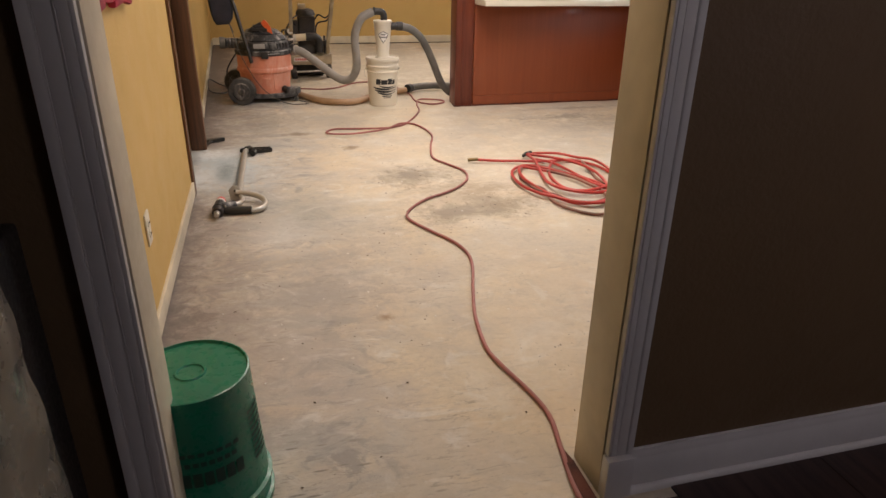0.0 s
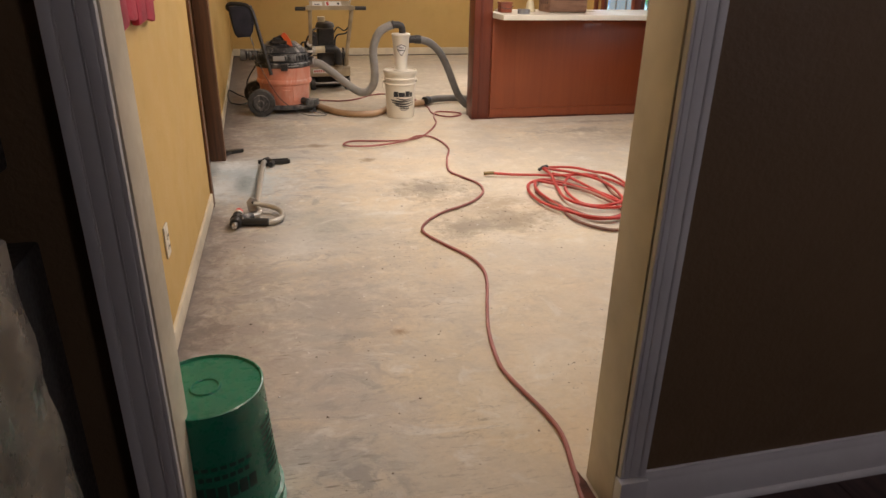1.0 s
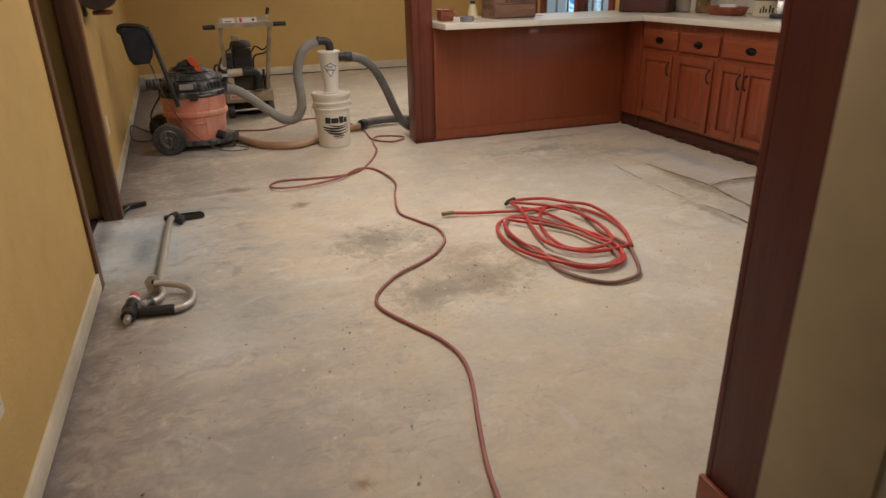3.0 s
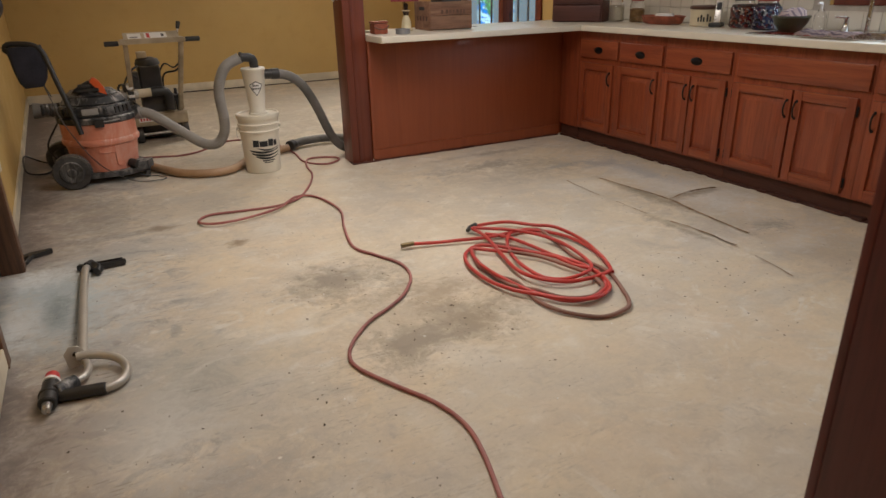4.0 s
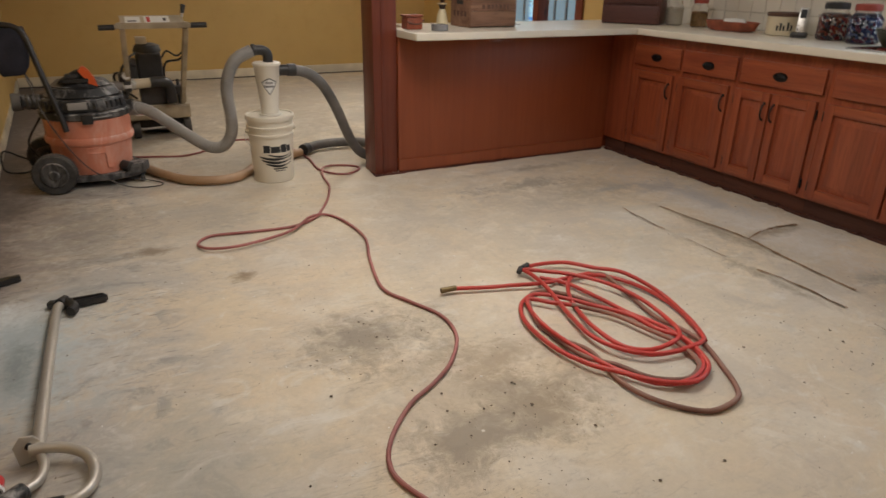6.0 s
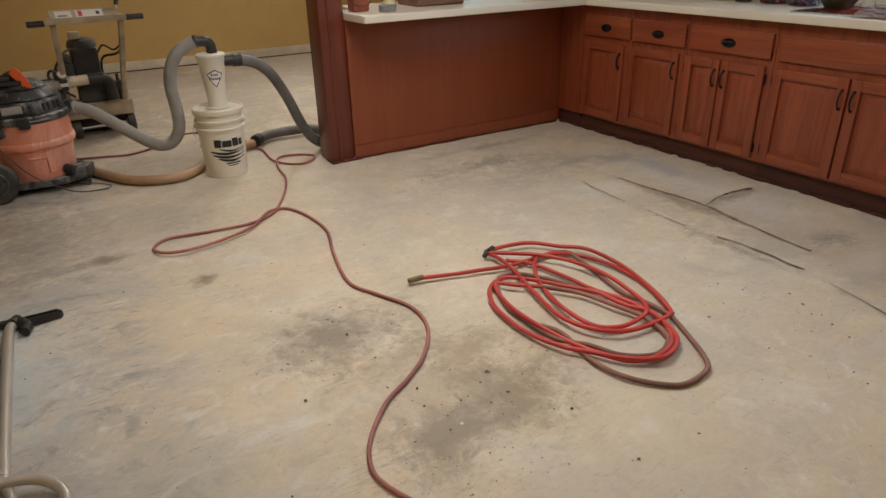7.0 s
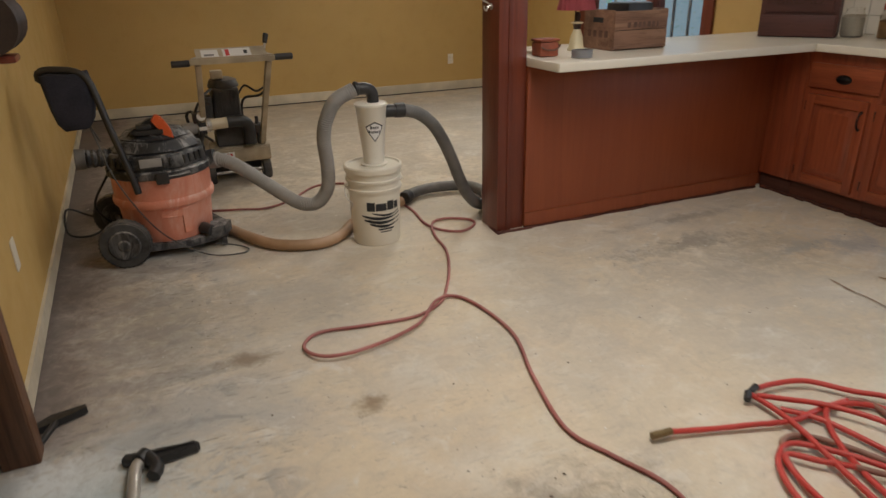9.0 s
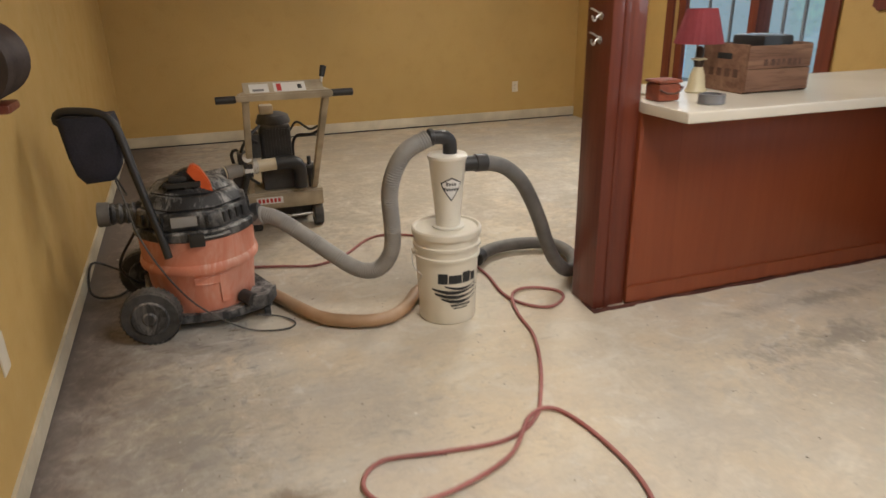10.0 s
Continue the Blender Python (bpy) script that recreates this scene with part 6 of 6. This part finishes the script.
for k, (x, h) in enumerate(((-0.05, 0.03), (-0.03, 0.045), (-0.012, 0.03), (0.012, 0.05), (0.032, 0.035))):
    bm = bmesh.new()
    q = [bm.verts.new((u, v, 0)) for u, v in ((x, 0.03), (x + 0.012, 0.03), (x + 0.012, 0.03 + h), (x, 0.03 + h))]
    bm.faces.new(q)
    wrap(bm, (0.1, 0.0))
    bm.transform(pose(0, 0, 0, 0, 0, -48))
    part("printed_figure", bm, M_INK, cr)
ph = thing("cordless_phone", (3.2, 5.02, Z), "grey and black cordless phone upright in its cradle", "phone", "", -60)
part("cradle", box(-0.045, 0.045, -0.05, 0.05, 0.0, 0.03, 0.01), M_BLACK, ph)
bm = box(-0.024, 0.024, -0.012, 0.014, 0.0, 0.155, 0.009)
bm.transform(pose(0, 0.012, 0.02, -14, 0, 0))
hs = part("handset", bm, M_STEEL, ph)
bm = box(-0.017, 0.017, -0.0145, -0.0123, 0.09, 0.14, 0.001)
bm.transform(pose(0, 0.012, 0.02, -14, 0, 0))
part("screen", bm, M_INK, hs)
jar("sweet_jar", (3.24, 4.84), 0.085, 0.185, M_FILLRED, 0.13, M_BLACK, "large glass jar of wrapped sweets with black lid", 0.72)
jar("sweet_jar", (3.20, 4.63), 0.085, 0.185, M_FILLBLUE, 0.14, M_REDLID, "large glass jar of blue wrapped sweets, red lid", 0.72)
bw = thing("mixing_bowl", (3.1, 4.38, Z), "dark olive bowl with a folded checked cloth", "bowl")
part("bowl", spin([(0.05, 0), (0.06, 0.004), (0.095, 0.055), (0.105, 0.085), (0.110, 0.087), (0.109, 0.096), (0.10, 0.093), (0.08, 0.055), (0.02, 0.025)], 32), M_OLIVE, bw)
bm = spin([(0.05, 0.05), (0.085, 0.085), (0.065, 0.12), (0.03, 0.135), (0.005, 0.13)], 16)
for v in bm.verts:
    v.co += Vector((noise.noise(v.co * 22), noise.noise(v.co * 25 + Vector((5, 0, 0))), noise.noise(v.co * 20 + Vector((0, 7, 0))))) * 0.02
part("cloth", bm, M_TOWEL, bw, "crumpled red checked cloth")
soap = thing("soap_bottle", (3.3, 4.33, Z), "clear soap bottle with white pump", "bottle")
part("bottle", spin([(0.03, 0), (0.034, 0.006), (0.034, 0.09), (0.018, 0.115), (0.014, 0.125)], 20), M_GLASS, soap)
part("pump", tube([(0, 0, 0.124), (0, 0, 0.155), (-0.012, 0, 0.162), (-0.035, 0, 0.158)], 0.007, 10, 0.008), M_LABEL, soap)
# sink set in the worktop
sink = thing("kitchen_sink", (3.09, 4.045, 0.9), "stainless steel double sink with bridge faucet", "sink")
bm = bmesh.new()
for x0, x1, y0, y1 in ((-0.26, -0.23, -0.43, 0.43), (0.20, 0.26, -0.43, 0.43), (-0.2295, 0.1995, -0.43, -0.395), (-0.2295, 0.1995, 0.395, 0.43), (-0.2295, 0.1995, -0.02, 0.02)):
    box(x0, x1, y0, y1, 0.0145, 0.0205, 0, bm)
part("rim", bm, M_CHROME, sink)
for y0, y1, nm in ((-0.394, -0.021, "basin"), (0.021, 0.394, "basin")):
    bm = bmesh.new()
    rg = [[bm.verts.new(c) for c in ((x0, a, z), (x1, a, z), (x1, b, z), (x0, b, z))] for x0, x1, a, b, z in ((-0.2295, 0.1995, y0, y1, 0.018), (-0.215, 0.185, y0 + 0.015, y1 - 0.015, -0.15), (-0.12, 0.1, y0 + 0.1, y1 - 0.1, -0.158))]
    for p, q in zip(rg, rg[1:]):
        for k in range(4):
            bm.faces.new((p[k], p[(k + 1) % 4], q[(k + 1) % 4], q[k]))
    bm.faces.new(rg[-1])
    part(nm, bm, M_CHROME, sink)
fa = part("faucet", tube([(0.235, 0, 0.02), (0.235, 0, 0.16), (0.235, 0, 0.30), (0.20, 0, 0.36), (0.13, 0, 0.37), (0.08, 0, 0.32), (0.07, 0, 0.25)], 0.013, 14, 0.015), M_CHROME, sink, "brushed steel gooseneck faucet")
part("spray_head", rod((0.075, 0, 0.285), (0.062, 0, 0.215), 0.016, 14, None, 0.021, 0.003), M_CHROME, fa)
for y in (-0.13, 0.13):
    tap = part("tap", spin([(0.028, 0.02), (0.022, 0.03), (0.014, 0.05), (0.012, 0.085), (0.017, 0.095), (0.004, 0.10)], 18, None, pose(0.235, y, 0)), M_CHROME, sink)
    part("lever", rod((0.235, y, 0.095), (0.205, y + (0.055 if y > 0 else -0.055), 0.10), 0.007, 10), M_CHROME, tap)
dm = thing("dish_pan", (3.06, 4.25, 0.78), "dark red dishpan standing in the sink", "dishpan")
part("pan", spin([(0.14, 0.0), (0.15, 0.005), (0.165, 0.13), (0.175, 0.132), (0.172, 0.138), (0.16, 0.132), (0.145, 0.02), (0.05, 0.012)], 28, None, None, (1.15, 0.95)), M_REDLID, dm)
tw = thing("dish_towel", (2.84, 3.95, Z), "striped red towel bunched on the sink's edge", "towel")
bm = bmesh.new()
gx, gy = 14, 20
vs = [[bm.verts.new((-0.06 + 0.16 * i / gx, -0.17 + 0.34 * j / gy, 0.012 + 0.028 * abs(noise.noise(Vector((i * 0.33, j * 0.42, 3)))) + 0.02 * math.sin(math.pi * i / gx))) for i in range(gx + 1)] for j in range(gy + 1)]
for a, b in zip(vs, vs[1:]):
    for i in range(gx):
        bm.faces.new((a[i], a[i + 1], b[i + 1], b[i]))
bmesh.ops.solidify(bm, geom=bm.faces[:], thickness=0.006)
part("cloth", bm, M_TOWEL, tw)

# end of the peninsula
crate = thing("wooden_crate", (1.745, 6.345, Z), "weathered wooden crate with faded print, full", "crate")


def slab(name, x0, x1, y0, y1, z0, z1):
    return part(name, box(x0, x1, y0, y1, z0, z1, 0.003), M_CRATE, crate)


for z0, z1 in ((0.008, 0.101), (0.1035, 0.199)):
    slab("board", -0.174, 0.174, -0.140, -0.128, z0, z1)
    slab("board", -0.174, 0.174, 0.128, 0.140, z0, z1)
slab("end_board", -0.178, -0.163, -0.1275, 0.1275, 0.0, 0.205)
slab("end_board", 0.163, 0.178, -0.1275, 0.1275, 0.0, 0.205)
slab("bottom", -0.1625, 0.1625, -0.1275, 0.1275, 0.003, 0.013)
part("hand_hole", box(-0.1790, -0.1782, -0.045, 0.045, 0.14, 0.165, 0.0), M_INK, crate)
for k, (x, w) in enumerate(((-0.05, 0.02), (-0.02, 0.02), (0.01, 0.014), (0.04, 0.02), (0.07, 0.02), (0.10, 0.014), (-0.09, 0.02))):
    part("faded_print", box(x, x + w, -0.1408, -0.1402, 0.115, 0.142), M_FADED, crate)
for k in range(4):
    y = -0.09 + k * 0.05
    part("faded_print", box(-0.1788, -0.1782, y, y + 0.03, 0.065, 0.10), M_FADED, crate)
bg = thing("black_case", (1.765, 6.36, Z + 0.016), "black case lying in the crate", "case")
part("body", box(-0.07, 0.10, -0.10, 0.10, 0.0, 0.222, 0.02), M_BLACK, bg)
tl = thing("table_lamp", (1.442, 6.36, Z), "figurine table lamp with dusty rose shade", "lamp")
part("base", spin([(0.045, 0), (0.048, 0.006), (0.04, 0.02), (0.032, 0.075), (0.022, 0.10), (0.018, 0.11)], 24), M_FIGDRESS, tl, "cream glazed base")
part("figurine", spin([(0.018, 0.108), (0.022, 0.13), (0.026, 0.142), (0.014, 0.155), (0.017, 0.17), (0.016, 0.188), (0.006, 0.197)], 20), M_FIGURE, tl)
part("collar_frill", spin([(0.02, 0.137), (0.034, 0.140), (0.034, 0.144), (0.016, 0.150)], 20), M_FIGDRESS, tl)
part("stem", rod((0, 0.02, 0.10), (0, 0.02, 0.285), 0.005), M_BRASS, tl)
bm = bmesh.new()
n = 48
lo, hi = [], []
for k in range(n):
    a = 2 * math.pi * k / n
    ripple = 0.0018 * (1 if k % 2 else -1)
    lo.append(bm.verts.new(((0.104 + ripple) * math.cos(a), (0.104 + ripple) * math.sin(a), 0.208)))
    hi.append(bm.verts.new(((0.062 + ripple) * math.cos(a), (0.062 + ripple) * math.sin(a), 0.352)))
for k in range(n):
    bm.faces.new((lo[k], lo[(k + 1) % n], hi[(k + 1) % n], hi[k]))
bmesh.ops.solidify(bm, geom=bm.faces[:], thickness=0.002)
bm.transform(Matrix.Translation((0, 0.015, 0)))
shade = part("shade", bm, M_SHADE, tl, "pleated dusty rose shade")
tp = thing("tape_roll", (1.275, 6.06, Z), "roll of grey duct tape lying flat", "tape roll")
bm = bmesh.new()
rg = [[bm.verts.new((r * math.cos(2 * math.pi * k / 36), r * math.sin(2 * math.pi * k / 36), z)) for k in range(36)] for r, z in ((0.038, 0.0), (0.052, 0.001), (0.052, 0.037), (0.038, 0.038))]
for a, b in zip(rg, rg[1:] + rg[:1]):
    for k in range(36):
        bm.faces.new((a[k], a[(k + 1) % 36], b[(k + 1) % 36], b[k]))
part("tape", bm, M_TAPE, tp)
sb = thing("small_basket", (1.155, 6.215, Z), "small red-brown woven basket beside the post", "basket")
part("weave", box(-0.050, 0.056, -0.045, 0.05, 0.0, 0.072, 0.012), M_BASKET, sb)
part("lid", box(-0.054, 0.060, -0.049, 0.054, 0.0725, 0.086, 0.006), M_BASKET, sb)
part("handle", tube([(-0.05, -0.050, 0.05), (-0.02, -0.058, 0.035), (0.03, -0.058, 0.035), (0.060, -0.050, 0.055), (0.066, -0.02, 0.05)], 0.004, 8, 0.01), M_LID, sb)

# ---- covered furniture in the unlit entry ----
cv = thing("covered_furniture", (-1.62, 0.9, 0), "dark furniture under crumpled clear plastic sheeting", "furniture")
part("body", box(-0.55, 0.485, -0.6, 0.38, 0.0, 0.93, 0.02), M_BLACK, cv, "dark cabinet body")
part("back_section", box(-0.55, 0.462, 0.385, 0.655, 0.0, 0.85, 0.01), M_BLACK, cv, "lower dark back section")
part("back_ledge", box(-0.55, 0.445, 0.60, 0.655, 0.97, 1.055, 0.008), M_BLACK, cv, "dark ledge on two uprights")
part("ledge_upright", box(0.15, 0.19, 0.605, 0.65, 0.8505, 0.9695), M_BLACK, cv)
bm = bmesh.new()
gx, gy = 60, 60
vs = []
for j in range(gy + 1):
    row = []
    for i in range(gx + 1):
        u, v = i / gx, j / gy
        y = -0.64 + 1.06 * v
        s = u * 1.9
        x, z = (-0.5 + s, 0.955) if s < 1.0 else (0.505 + 0.03 * (s - 1.0), 0.955 - (s - 1.0) * 1.03)
        p = Vector((x * 4, y * 4, z * 2.2))
        crease = abs(noise.noise(p * 2.3 + Vector((4, 0, 2)))) + 0.5 * abs(noise.noise(p * 5.1))
        row.append(bm.verts.new((x + 0.008 * noise.noise(p) + 0.014 * crease, y, z + 0.02 * noise.noise(p * 1.7 + Vector((9, 0, 0))) + 0.008 * crease)))
    vs.append(row)
for a, b in zip(vs, vs[1:]):
    for i in range(gx):
        bm.faces.new((a[i], a[i + 1], b[i + 1], b[i]))
part("plastic_sheet", bm, M_SHEET, cv, "crumpled translucent plastic sheet")

# ---- wall tiles behind the worktop ----
T = 0.108
splash = structure("splash_back", box(EAST - 0.008, EAST - 0.0005, 2.82, 6.70, 0.915, 1.059), M_GROUT, "cream tiled splash back behind the worktop", "splashback")
splash2 = structure("splash_back_upper", box(EAST - 0.008, EAST - 0.0005, 4.395, 6.70, 1.0595, 1.40), M_GROUT, "cream tiled splash back behind the worktop", "splashback")
tile_mesh = None
for r in range(5):
    for k in range(34):
        y = 2.83 + k * (T + 0.003)
        z = 0.917 + r * (T + 0.003)
        if z + T > 1.4 or (z + T > 1.055 and y < 4.40):
            continue
        owner = splash if r < 1 else splash2
        if tile_mesh is None:
            first = part("tile", box(-0.006, 0, 0, T, 0, T, 0.002, None, 1), M_TILE, owner)
            tile_mesh = first.data
        else:
            first = new("tile", tile_mesh)
            first.parent = owner
        first.location = (EAST - 0.0085, y, z)
